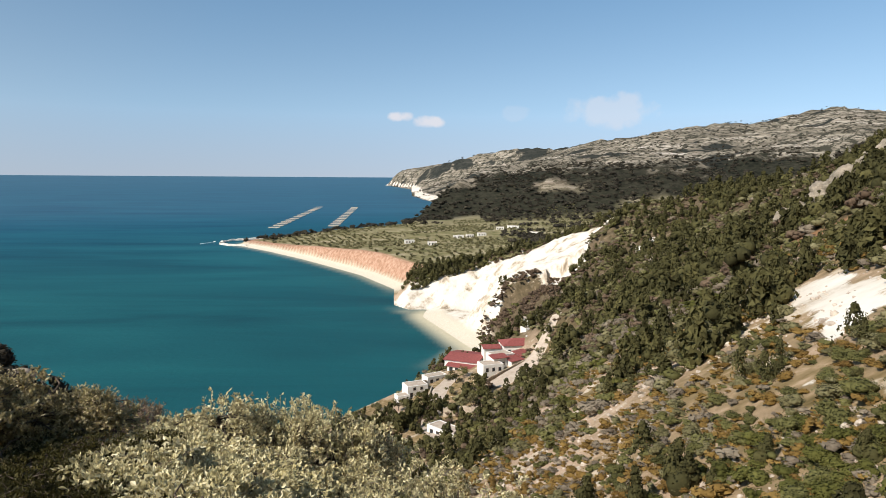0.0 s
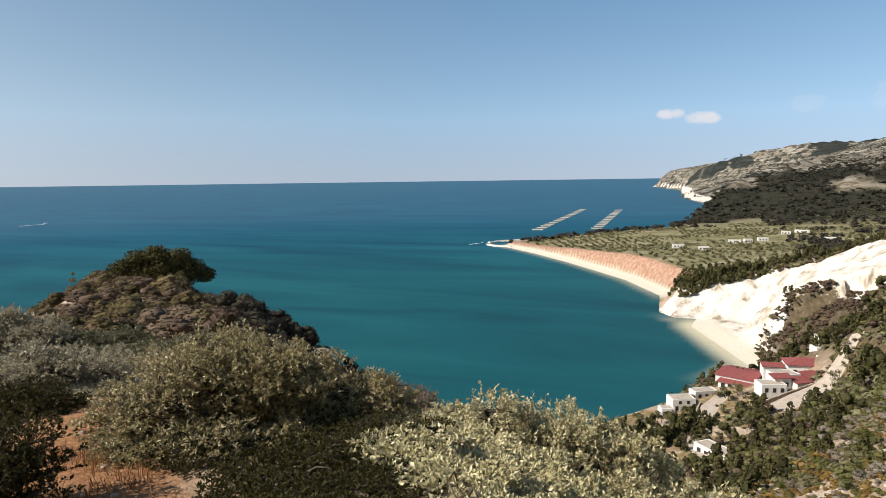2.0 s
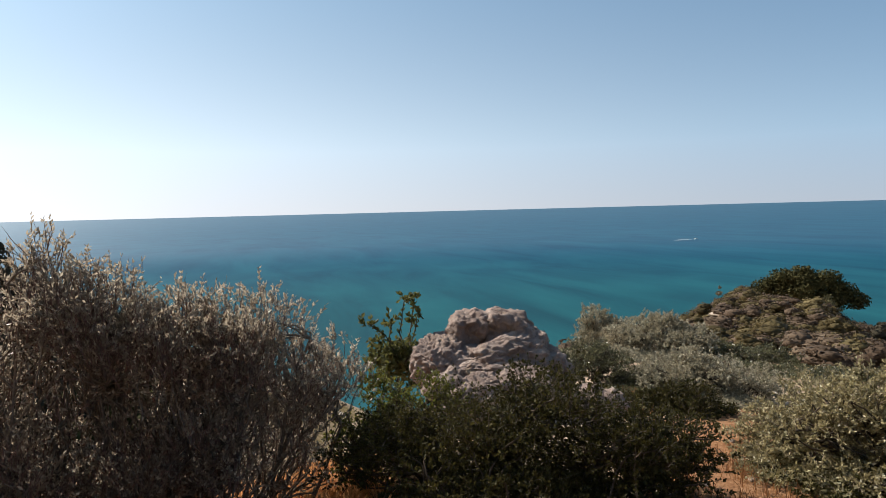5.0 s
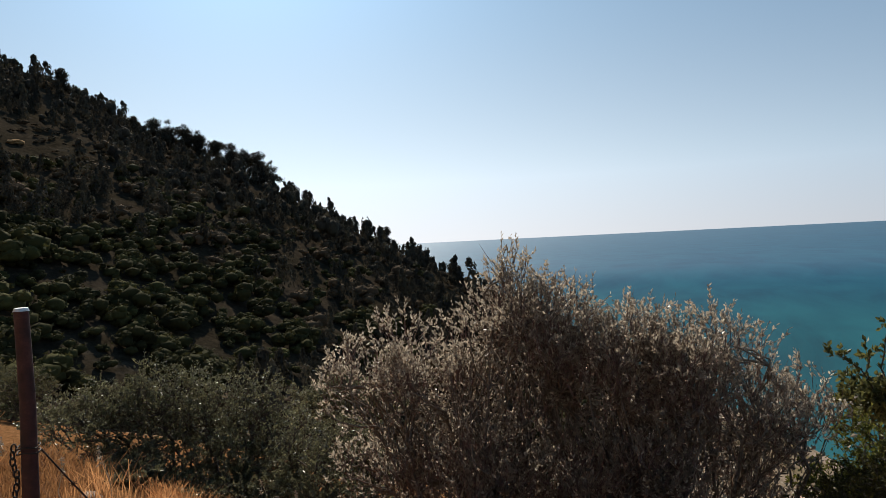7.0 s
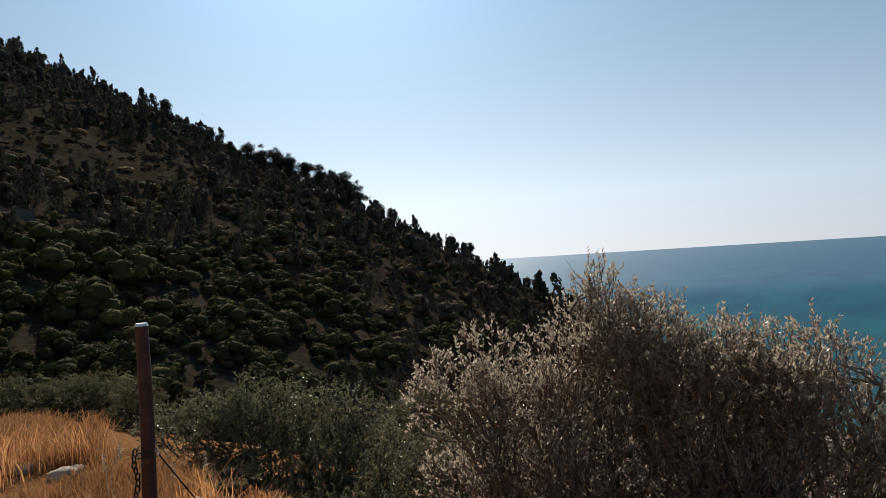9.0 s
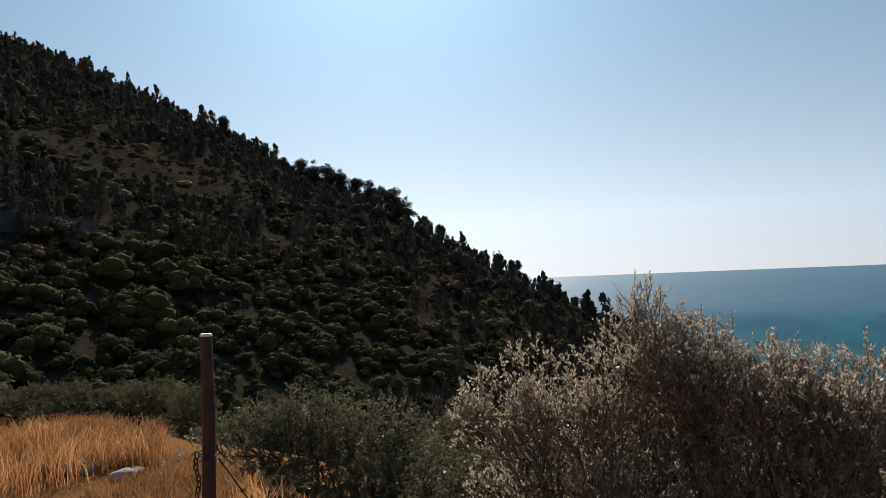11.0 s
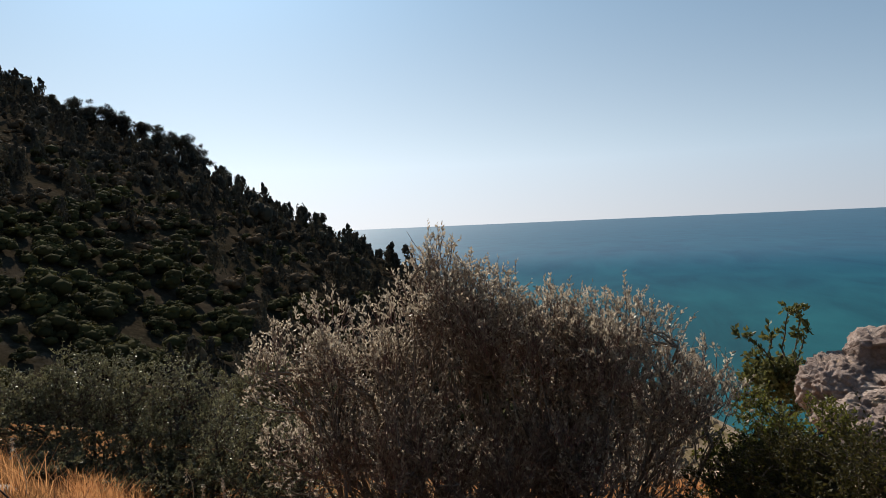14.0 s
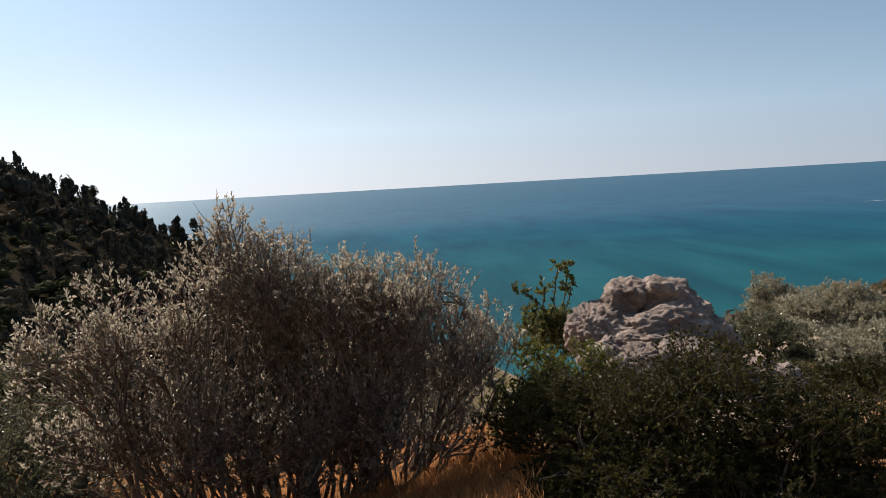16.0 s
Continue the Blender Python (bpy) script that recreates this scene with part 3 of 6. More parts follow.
    path = 1 - smooth(dp + 0.35 * fbm(x, y, 1.1, 3, 21), 0.42, 0.72)
    path = np.maximum(path, 0.75 * (1 - smooth(np.hypot((x - 56) / 6, (y - 101) / 17) + 0.5 * fbm(x, y, 6.0, 3, 24), 0.7, 1.0)))
    path = np.maximum(path, (1 - smooth(np.hypot(x + 22.0, y - 22.5) + 1.6 * fbm(x, y, 2.0, 3, 4), 2.8, 4.2)) * 0.85)
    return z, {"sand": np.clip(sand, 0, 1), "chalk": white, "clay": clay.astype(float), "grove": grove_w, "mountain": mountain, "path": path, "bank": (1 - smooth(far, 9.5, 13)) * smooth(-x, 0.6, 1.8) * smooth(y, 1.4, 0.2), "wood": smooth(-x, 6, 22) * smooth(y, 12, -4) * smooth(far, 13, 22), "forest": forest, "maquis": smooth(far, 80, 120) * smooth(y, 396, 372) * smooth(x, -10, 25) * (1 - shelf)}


def folded(v):
    """Draws what lies beyond 1.5 km in towards the lookout along its line of sight, so that the open sea ends on the true horizon."""
    v = np.array(v, float)
    d = np.hypot(v[:, 0], v[:, 1])
    r = np.where(d > 1500, 1500 + 3300 * (1 - 3300 / (3300 + np.maximum(d - 1500, 0))), d)
    k = (r / np.maximum(d, 1e-6))[:, None]
    eye = np.array((0, 0, EYE))
    return eye + (v - eye) * k


def polar_sheet(azimuths, radii):
    a = np.radians(azimuths)
    ra, aa = np.meshgrid(radii, a, indexing="ij")
    x, y = -np.sin(aa) * ra, np.cos(aa) * ra
    nr, na = len(radii), len(azimuths)
    i, j = np.meshgrid(np.arange(nr - 1), np.arange(na), indexing="ij")
    j2 = (j + 1) % na
    faces = np.stack([i * na + j, i * na + j2, (i + 1) * na + j2, (i + 1) * na + j], -1).reshape(-1, 4)[:, ::-1]
    return x.ravel(), y.ravel(), faces


def set_zone(me, name, values):
    at = me.attributes.new(name, "FLOAT", "POINT")
    at.data.foreach_set("value", np.ascontiguousarray(values, np.float32))


az_list = np.concatenate([np.arange(-40, -14, 0.42), np.arange(-14, 21, 0.24), np.arange(21, 165, 0.6), np.arange(165, 320, 3.0)])
radii = np.concatenate([[0.01, 0.1], np.geomspace(0.25, 150, 110), np.geomspace(150, 430, 104)[1:], np.arange(432.5, 720, 2.8), np.geomspace(723, 780, 10), np.geomspace(780, 9000, 75)[1:]])
gx, gy, gf = polar_sheet(az_list, radii)
gz, zones = height(gx, gy, True)
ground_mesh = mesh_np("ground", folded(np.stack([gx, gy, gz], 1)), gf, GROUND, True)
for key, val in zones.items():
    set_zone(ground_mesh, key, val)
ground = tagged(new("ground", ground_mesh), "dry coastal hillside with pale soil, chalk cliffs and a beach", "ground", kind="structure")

sx, sy, sf = polar_sheet(np.concatenate([np.arange(-25, 25, 0.35), np.arange(25, 335, 1.5)]), np.concatenate([np.geomspace(60, 1500, 130), np.geomspace(1500, 400000, 30)[1:]]))
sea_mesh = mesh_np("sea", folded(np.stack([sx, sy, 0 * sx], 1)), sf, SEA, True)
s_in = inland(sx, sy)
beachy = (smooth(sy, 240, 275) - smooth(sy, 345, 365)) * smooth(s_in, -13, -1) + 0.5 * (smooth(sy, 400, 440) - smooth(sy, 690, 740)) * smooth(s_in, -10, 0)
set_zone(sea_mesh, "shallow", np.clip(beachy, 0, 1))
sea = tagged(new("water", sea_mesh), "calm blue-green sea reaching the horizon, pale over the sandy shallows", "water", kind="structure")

# ---- scrub and woods ----
def random_units(n):
    v = rng.normal(size=(n, 3))
    return v / np.linalg.norm(v, axis=1, keepdims=True)


def leaf_quads(centres, normals, length, width):
    """One four-cornered leaf, lightly folded, at every centre."""
    n = len(centres)
    t = np.cross(normals, random_units(n))
    t /= np.linalg.norm(t, axis=1, keepdims=True) + 1e-9
    b = np.cross(normals, t)
    ln, wd = (length * rng.uniform(0.7, 1.3, n))[:, None], (width * rng.uniform(0.7, 1.3, n))[:, None]
    v = np.stack([centres - t * ln * 0.5, centres + b * wd * 0.5 + normals * wd * 0.15, centres + t * ln * 0.5, centres - b * wd * 0.5 + normals * wd * 0.15], 1)
    return v.reshape(-1, 3), np.arange(4 * n).reshape(n, 4)


def leaf_tris(centres, normals, length):
    """One small pointed leaf of three corners at every centre, as a quad whose last corner repeats."""
    n = len(centres)
    t = np.cross(normals, random_units(n))
    t /= np.linalg.norm(t, axis=1, keepdims=True) + 1e-9
    b = np.cross(normals, t)
    ln = (length * rng.uniform(0.7, 1.3, n))[:, None]
    v = np.stack([centres - t * ln * 0.5 - b * ln * 0.42, centres + t * ln * 0.6, centres - t * ln * 0.35 + b * ln * 0.5], 1)
    f = np.arange(3 * n).reshape(n, 3)
    return v.reshape(-1, 3), np.concatenate([f, f[:, 2:3]], 1)


def ico(level=1):
    bm = bmesh.new()
    bmesh.ops.create_icosphere(bm, subdivisions=level, radius=1)
    v = np.array([p.co[:] for p in bm.verts])
    f = np.array([[q.index for q in p.verts] for p in bm.faces])
    bm.free()
    return v, f


ICO1, ICO2 = ico(1), ico(2)


def clump(lobes, leaves, leaf, shape="dome", core=True):
    """A shrub or small tree about 1 high and 1 wide on its base: leafy lobes with ragged gaps. All faces are quads."""
    pieces = []
    if shape == "cone" and leaves < 400:
        leaves, leaf = leaves + 60, leaf * 1.2
    for k in range(lobes):
        if shape == "dome":
            a, r = rng.uniform(0, 6.28), 0.33 * math.sqrt(rng.uniform(0, 1))
            h = rng.uniform(0.28, 0.72) * (1 - 0.9 * r)
            c, rad = np.array((r * math.cos(a), r * math.sin(a), h)), rng.uniform(0.17, 0.30) * np.array((1, 1, 0.85))
        else:
            h = (k + 0.6) / lobes
            a, r = rng.uniform(0, 6.28), 0.20 * (1.05 - h)
            c, rad = np.array((r * math.cos(a), r * math.sin(a), 0.12 + 0.80 * h)), (0.30 * (1.12 - h) + 0.04) * np.array((1, 1, 1.05)) * rng.uniform(0.8, 1.2)
        n = max(3, leaves // lobes)
        u = random_units(n)
        u[:, 2] = np.where(u[:, 2] < -0.35, -u[:, 2], u[:, 2])
        fine = leaves > 60
        deep = rng.random(n) < (0.26 if fine else 0.0)
        p = c + u * rad * np.where(deep, rng.uniform(0.35, 0.75, n), rng.uniform(0.78, 1.18, n))[:, None]
        nrm = u + 0.5 * random_units(n)
        nrm /= np.linalg.norm(nrm, axis=1, keepdims=True)
        if fine:
            pieces.append(leaf_tris(p[deep], random_units(int(deep.sum())), leaf * 1.15))
        pieces.append(leaf_tris(p[~deep], nrm[~deep], leaf))
        if core and (shape != "cone" or leaves > 600):
            body = ICO2 if leaves > 600 else ICO1
            v = body[0] * rad * (0.72 if leaves > 400 else 0.86) * rng.uniform(0.82, 1.14, (len(body[0]), 1)) + c
            f = body[1]
            pieces.append((v, np.concatenate([f, f[:, 2:3]], 1)))
    v, f = merged(pieces)
    return v, f


def strip_doubles(v, f):
    """Splits quads whose last corner repeats into true triangles: returns triangle faces."""
    tri = f[:, 2] == f[:, 3]
    q = f[~tri]
    return v, np.concatenate([f[tri][:, :3], q[:, [0, 1, 2]], q[:, [0, 2, 3]]])


def planted(templates, xs, ys, sizes, sink=0.06, squash=(0.8, 1.2)):
    """Copies of clumps on the ground, joined: sizes is (n, 2), width and height."""
    zs = height(xs, ys)
    pieces, tones = [], []
    for i in range(len(xs)):
        v, f = templates[i % len(templates)]
        a = rng.uniform(0, 6.28)
        c, s = math.cos(a), math.sin(a)
        w, h = sizes[i]
        q = np.stack([(v[:, 0] * c - v[:, 1] * s) * w * rng.uniform(*squash), (v[:, 0] * s + v[:, 1] * c) * w, v[:, 2] * h - sink * h], 1)
        pieces.append((q + (xs[i], ys[i], zs[i]), f))
        tones.append(np.full(len(v), rng.random()))
    return (*strip_doubles(*merged(pieces)), np.concatenate(tones))


def plant_mesh(name, grown, mat):
    """A mesh of planted clumps, which keeps each plant's own tone."""
    v, f, tones = grown
    me = mesh_np(name, v, f, mat, True)
    set_zone(me, "tone", tones)
    return me


def scattered(n, az, dist, power=1.0):
    """n places over a sector of the land: azimuth and distance spans."""
    a = np.radians(rng.uniform(*az, n))
    d = (rng.uniform(dist[0] ** power, dist[1] ** power, n)) ** (1 / power)
    x, y = -np.sin(a) * d, np.cos(a) * d
    return x, y, d


def keep(mask, *arrays):
    return [a[mask] for a in arrays]


BARE = lambda x, y: 0.7 * fbm(x, y, 18.0, 3, 40) + 0.8 * fbm(x, y, 5.0, 3, 41)       # bare ground where high


def in_white(x, y):
    return chalk_face(x, y) + 0.35 * fbm(x, y, 24.0, 4, 77) > 0.55


def in_hamlet(x, y):
    d, _, _ = along(x, y, [(-14, 196, 0), (0, 204, 0), (22, 228, 0)])
    pale = scar(x, y) > 0.36
    for px, py, r in PALE_SPOTS:
        pale |= np.hypot(x - px, y - py) < 0.75 * r
    return (d < 11) | (np.hypot(x - 0, y - 160) < 8) | (np.hypot(x - 25, y - 203) < 12) | pale | (np.hypot((x - 56) / 5.5, (y - 101) / 16) < 0.9)


SPECIES = {"green": (LEAF_GREEN, "dome"), "olive": (LEAF_OLIVE, "dome"), "grey": (LEAF_GREY, "dome"), "ochre": (LEAF_OCHRE, "dome"), "pine": (LEAF_PINE, "cone"), "bright": (LEAF_SUNNY, "dome"), "russet": (LEAF_RUSSET, "dome")}
NEAR_CLUMPS = {k: [clump(7, 440, 0.080, s) for _ in range(6)] for k, (m, s) in SPECIES.items()}
HALF_CLUMPS = {k: [clump(6, 205, 0.118, s) for _ in range(6)] for k, (m, s) in SPECIES.items()}
for stock, lv, lf in ((NEAR_CLUMPS, 440, 0.080), (HALF_CLUMPS, 205, 0.118)):
    stock["pine"] += [clump(6, lv, lf, "dome") for _ in range(4)]
FAR_CLUMPS = {k: [clump(4, 72, 0.115, s) for _ in range(6)] for k, (m, s) in SPECIES.items()}
FAR_CLUMPS["pine"] += [clump(4, 72, 0.115, "dome") for _ in range(4)]
HILL_CLUMPS = {k: [clump(6, 150, 0.082, s) for _ in range(8)] for k, (m, s) in SPECIES.items()}
TUFTS = [clump(2, 40, 0.17, "dome") for _ in range(8)]
SPECKS = [clump(3, 30, 0.32, "dome") for _ in range(6)]


def graded(kind, x, y, d, sizes, steps):
    """Plants of one kind, finer in build the nearer they stand: steps (distance, stock)."""
    pieces, lo = [], 0
    for hi, stock in steps:
        m = (d >= lo) & (d < hi)
        lo = hi
        if m.any():
            pieces.append(planted(stock[kind] if isinstance(stock, dict) else stock, x[m], y[m], sizes[m]))
    v, f = merged([p[:2] for p in pieces])
    return v, f, np.concatenate([p[2] for p in pieces])


MID_CLUMPS = {k: [clump(8, 800, 0.060, s) for _ in range(6)] for k, (m, s) in SPECIES.items()}

# slope above the bay: far scrub, joined by kind
x, y, d = scattered(14000, (-38, 24), (13, 420), 1.25)
ux, uy, _ = scattered(3200, (-38, 3), (95, 400), 1.6)
x, y = np.concatenate([x, ux]), np.concatenate([y, uy])
brow = rng.uniform(0, 1, 900)
bx, by = -18 + 95 * brow, 392 - 30 * np.clip(brow - 0.55, 0, 1) / 0.45 + rng.normal(0, 6, 900)
patch_a, patch_r = rng.uniform(0, 6.28, 300), np.sqrt(rng.uniform(0, 1, 300))
px_, py_ = 31 + 15 * patch_r * np.cos(patch_a), 291 + 22 * patch_r * np.sin(patch_a)
low_growth = np.concatenate([np.zeros(len(x), bool), np.ones(len(bx) + len(px_), bool)])
x, y = np.concatenate([x, bx, px_]), np.concatenate([y, by, py_])
low_growth[len(x) - len(bx) - len(px_):len(x) - len(px_)] = False
low_growth |= (np.abs(x - 6) < 16) & (y > 60) & (y < 178)
d = np.hypot(x, y)
s = inland(x, y)
hd, hh, hw = along(x, y, HEAD)
fringe = (hd < 9) & (y > 383 - 0.25 * np.abs(x - 20)) & (x > -18)
ok = (s > 4) & (BARE(x, y) < np.where(d > 110, 0.95, np.where(d > 65, 0.60, 0.30))) & (~in_white(x, y) | fringe) & ~in_hamlet(x, y) & ~((y > 236) & (y < 362) & (s < 16))
hd, hh, hw = along(x, y, HEAD)
ok |= (np.hypot((x - 31) / 15, (y - 291) / 22) < 1) & (s > 6)
ok &= ~((y > 395) & (hd > 25)) & (np.hypot(x + 26, y - 26) > 18) & ((d > 70) | (x > 0.5))
x, y, d, low_growth = keep(ok, x, y, d, low_growth)
kind = 0.9 * fbm(x, y, 30.0, 3, 60) + 0.42 * rng.normal(size=len(x))
low_band = np.select([kind > 0.85, kind > 0.55, kind > 0.22, kind > -0.38], ["pine", "green", "olive", "ochre"], "grey")
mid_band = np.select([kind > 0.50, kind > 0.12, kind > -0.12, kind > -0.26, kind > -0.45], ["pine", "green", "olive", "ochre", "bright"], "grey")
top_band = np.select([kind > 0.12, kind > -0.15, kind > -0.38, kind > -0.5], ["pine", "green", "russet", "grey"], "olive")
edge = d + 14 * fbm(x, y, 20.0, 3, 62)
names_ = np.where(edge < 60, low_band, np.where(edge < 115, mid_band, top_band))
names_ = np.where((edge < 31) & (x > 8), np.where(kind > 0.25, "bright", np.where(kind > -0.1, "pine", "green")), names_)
names_ = np.where(np.hypot((x - 34) / 19, (y - 284) / 28) < 1.0, np.where(kind > 0.3, "green", "russet"), names_)
w = np.minimum(rng.gamma(6.0, 0.36, len(x)), 3.2) * np.select([edge < 60, edge < 115], [0.52, 0.95], 1.45) * np.select([names_ == "pine", names_ == "ochre"], [1.25, 0.75], 1.0) * np.where(low_growth, 0.75, 1.0)
h = w * np.select([names_ == "pine", names_ == "ochre"], [1.25, 0.5], 0.72)
LABELS = {"green": "dense green maquis scrub covering the slope", "olive": "olive-green scrub covering the slope", "grey": "grey dry scrub covering the slope",
          "ochre": "low ochre broom covering the slope", "pine": "dark green young pines covering the slope",
          "bright": "bright green pine saplings covering the slope", "russet": "brownish dried scrub covering the slope"}
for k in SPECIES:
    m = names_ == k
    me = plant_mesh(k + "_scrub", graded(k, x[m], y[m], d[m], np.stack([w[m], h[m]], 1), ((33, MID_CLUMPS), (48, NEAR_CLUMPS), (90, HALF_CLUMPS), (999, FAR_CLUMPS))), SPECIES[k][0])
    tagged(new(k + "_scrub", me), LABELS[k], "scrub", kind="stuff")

# low cushions and loose stones on the bare ground between
x, y, d = scattered(6500, (-38, 2), (24, 90), 1.1)
ok = (inland(x, y) > 4) & ~in_hamlet(x, y) & (BARE(x, y) > -0.25) & (BARE(x * 2.3, y * 2.3) < 0.22) & (x > 1.0)
x, y, d = keep(ok, x, y, d)
w = rng.gamma(5.0, 0.125, len(x)) * np.clip(0.7 + d / 90, 0.8, 1.6)
dry = rng.random(len(x))
for k, lo, hi in (("ochre", 0.0, 0.58), ("grey", 0.58, 0.80), ("green", 0.80, 1.0)):
    m = (dry >= lo) & (dry < hi)
    me = plant_mesh(k + "_cushions", graded(k, x[m], y[m], d[m], np.stack([w[m], w[m] * 0.6], 1), ((30, FAR_CLUMPS), (999, TUFTS))), SPECIES[k][0])
    tagged(new(k + "_cushions", me), {"ochre": "low ochre cushions dotted over bare soil", "grey": "small dead grey tufts dotted over bare soil", "green": "small green tufts dotted over bare soil"}[k], "scrub", kind="stuff")
x, y, d = scattered(4200, (-38, 4), (12, 95), 1.2)
ok = (inland(x, y) > 4) & ~((y > 140) & in_hamlet(x, y)) & (BARE(x, y) > -0.05) & (x > 1.0)
x, y, d = keep(ok, x, y, d)
rocks = []
for _ in range(8):
    v_, f_ = ICO1
    rocks.append((v_ * rng.uniform(0.7, 1.15, (len(v_), 1)) * (0.5, 0.5, 0.36) + (0, 0, 0.15), np.concatenate([f_, f_[:, 2:3]], 1)))
w = rng.gamma(2.0, 0.09, len(x)) + 0.08
SLOPE_STONE = plain("slope_limestone", (0.27, 0.22, 0.18), (0.56, 0.49, 0.42), 0.95, 1.5, depth=0.02, spec=0.1)
tagged(new("slope_stones", mesh_np("slope_stones", *planted(rocks, x, y, np.stack([w, w], 1))[:2], SLOPE_STONE)), "loose pale stones strewn over the slope", "stones", kind="stuff")

# pine slope across the gully
x, y, d = scattered(7800, (96, 165), (13, 350), 1.35)
s = inland(x, y)
# open, ochre ground high on the landward side; round green bushes low down; dense pines along the crest and to the sea
open_ = (1 - smooth(np.hypot((x + 88) / 42, (y + 132) / 26), 0.5, 1.0))
low_green = (1 - smooth(np.hypot((x + 56) / 36, (y + 64) / 24), 0.6, 1.1))
ok = (s > 6) & (BARE(x, y) < np.where(open_ > 0.3, 0.50, 1.3))
spur_d, _, _ = along(x, y, SPUR)
ok &= (spur_d > 7) & (d > 25)
x, y, d, open_, low_green = keep(ok, x, y, d, open_, low_green)
up = fbm(x, y, 34.0, 3, 90) + 0.30 * rng.normal(size=len(x))
names_ = np.select([(low_green > 0.4) & (up > -0.45), open_ + 0.5 * up > 0.55, up > 0.05, up > -0.2, up > -0.4], ["green", "ochre", "pine", "grey", "green"], "olive")
names_ = np.where((d > 165) & (rng.random(len(x)) < 0.75) & (open_ < 0.4), "pine", names_)
w = rng.gamma(7.0, 0.40, len(x)) * np.select([names_ == "pine", names_ == "ochre"], [0.95, 0.7], 1.15) * np.clip(d / 45, 0.45, 1)
h = w * np.select([names_ == "pine", names_ == "ochre"], [1.55, 0.5], 0.8) * np.where(rng.random(len(x)) < 0.03, 1.25, 1.0)
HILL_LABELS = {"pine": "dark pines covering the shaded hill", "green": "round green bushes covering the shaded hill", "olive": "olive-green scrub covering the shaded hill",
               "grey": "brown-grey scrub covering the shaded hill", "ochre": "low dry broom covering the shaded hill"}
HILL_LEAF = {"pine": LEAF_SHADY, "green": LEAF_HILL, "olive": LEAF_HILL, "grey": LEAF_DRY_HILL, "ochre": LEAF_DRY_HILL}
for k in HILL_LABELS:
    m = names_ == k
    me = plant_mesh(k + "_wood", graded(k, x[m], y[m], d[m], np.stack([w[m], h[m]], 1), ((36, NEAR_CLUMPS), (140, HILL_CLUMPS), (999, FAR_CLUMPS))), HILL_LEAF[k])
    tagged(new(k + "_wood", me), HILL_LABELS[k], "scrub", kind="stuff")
# young pines pointing up along the skyline
line_az = rng.uniform(106, 158, 420)
cx_, cy_ = [], []
for a_ in line_az:
    ds = np.arange(120, 345, 3.0)
    xs_, ys_ = -math.sin(radians(a_)) * ds, math.cos(radians(a_)) * ds
    rise = (height(xs_, ys_) - EYE) / ds
    k_ = int(np.argmax(rise))
    cx_.append(xs_[k_] + rng.normal(0, 2.5))
    cy_.append(ys_[k_] + rng.normal(0, 2.5))
w = rng.uniform(1.0, 1.9, len(cx_)) * np.where(line_az < 122, 0.5, 0.9)
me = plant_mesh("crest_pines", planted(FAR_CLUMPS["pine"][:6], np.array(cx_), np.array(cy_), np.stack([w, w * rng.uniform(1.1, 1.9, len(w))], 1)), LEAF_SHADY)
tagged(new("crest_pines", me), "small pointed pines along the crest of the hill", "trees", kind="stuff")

# grove on the terrace: olive trees in rows, and the pine belt along its shore
gx_, gy_ = np.meshgrid(np.arange(-230, 330, 8.5), np.arange(440, 960, 9.0))
ca, sa = math.cos(0.35), math.sin(0.35)
x, y = (gx_ * ca - (gy_ - 650) * sa).ravel(), (gx_ * sa + (gy_ - 650) * ca + 650).ravel()
x, y = x + rng.normal(0, 1.1, len(x)), y + rng.normal(0, 1.1, len(x))
s = inland(x, y)
hd, hh, hw = along(x, y, HEAD)
ok = (s > 22) & (hd > 60) & (fbm(x, y, 60.0, 3, 51) < 0.28) & (x < 260)
x, y = keep(ok, x, y)
w = rng.uniform(2.4, 4.6, len(x))
me = plant_mesh("olive_grove", planted(SPECKS, x, y, np.stack([w, w * 0.8], 1)), LEAF_OLIVE)
tagged(new("olive_grove", me), "rows of olive trees on the flat terrace", "trees", kind="stuff")
x, y, d = scattered(7000, (-33, 17), (470, 1500), 1.3)
s = inland(x, y)
ok = (s > 5) & (((s < 34) & (y > 700)) | ((y > 900) & (along(x, y, MID)[0] + 230 * fbm(x, y, 170.0, 5, 15) < 45)) | ((y > 930) & (fbm(x, y, 110.0, 3, 52) > 0.05)) | ((y > 400) & (x > 60) & (fbm(x, y, 70.0, 3, 53) > 0.0)))
x, y = keep(ok, x, y)
w = rng.uniform(4, 9, len(x))
me = plant_mesh("shore_pines", planted(SPECKS, x, y, np.stack([w * 1.15, w * 0.9], 1)), LEAF_SHADY)
tagged(new("shore_pines", me), "dark pine woods behind the terrace and along the shore", "trees", kind="stuff")

# specks of scrub on the far mountain
x, y, d = scattered(3600, (-36, 3), (1400, 4300), 0.7)
s = inland(x, y)
ok = (s > 15) & (fbm(x, y, 300.0, 4, 54) > 0.0)
x, y = keep(ok, x, y)
w = rng.uniform(3, 7, len(x)) * (0.6 + np.hypot(x, y) / 3500)
v, f, tones = planted(SPECKS, x, y, np.stack([w, w * 0.8], 1))
me = plant_mesh("mountain_scrub", (folded(v), f, tones), LEAF_SHADY)
tagged(new("mountain_scrub", me), "dark scrub dotted over the far mountain", "scrub", kind="stuff")

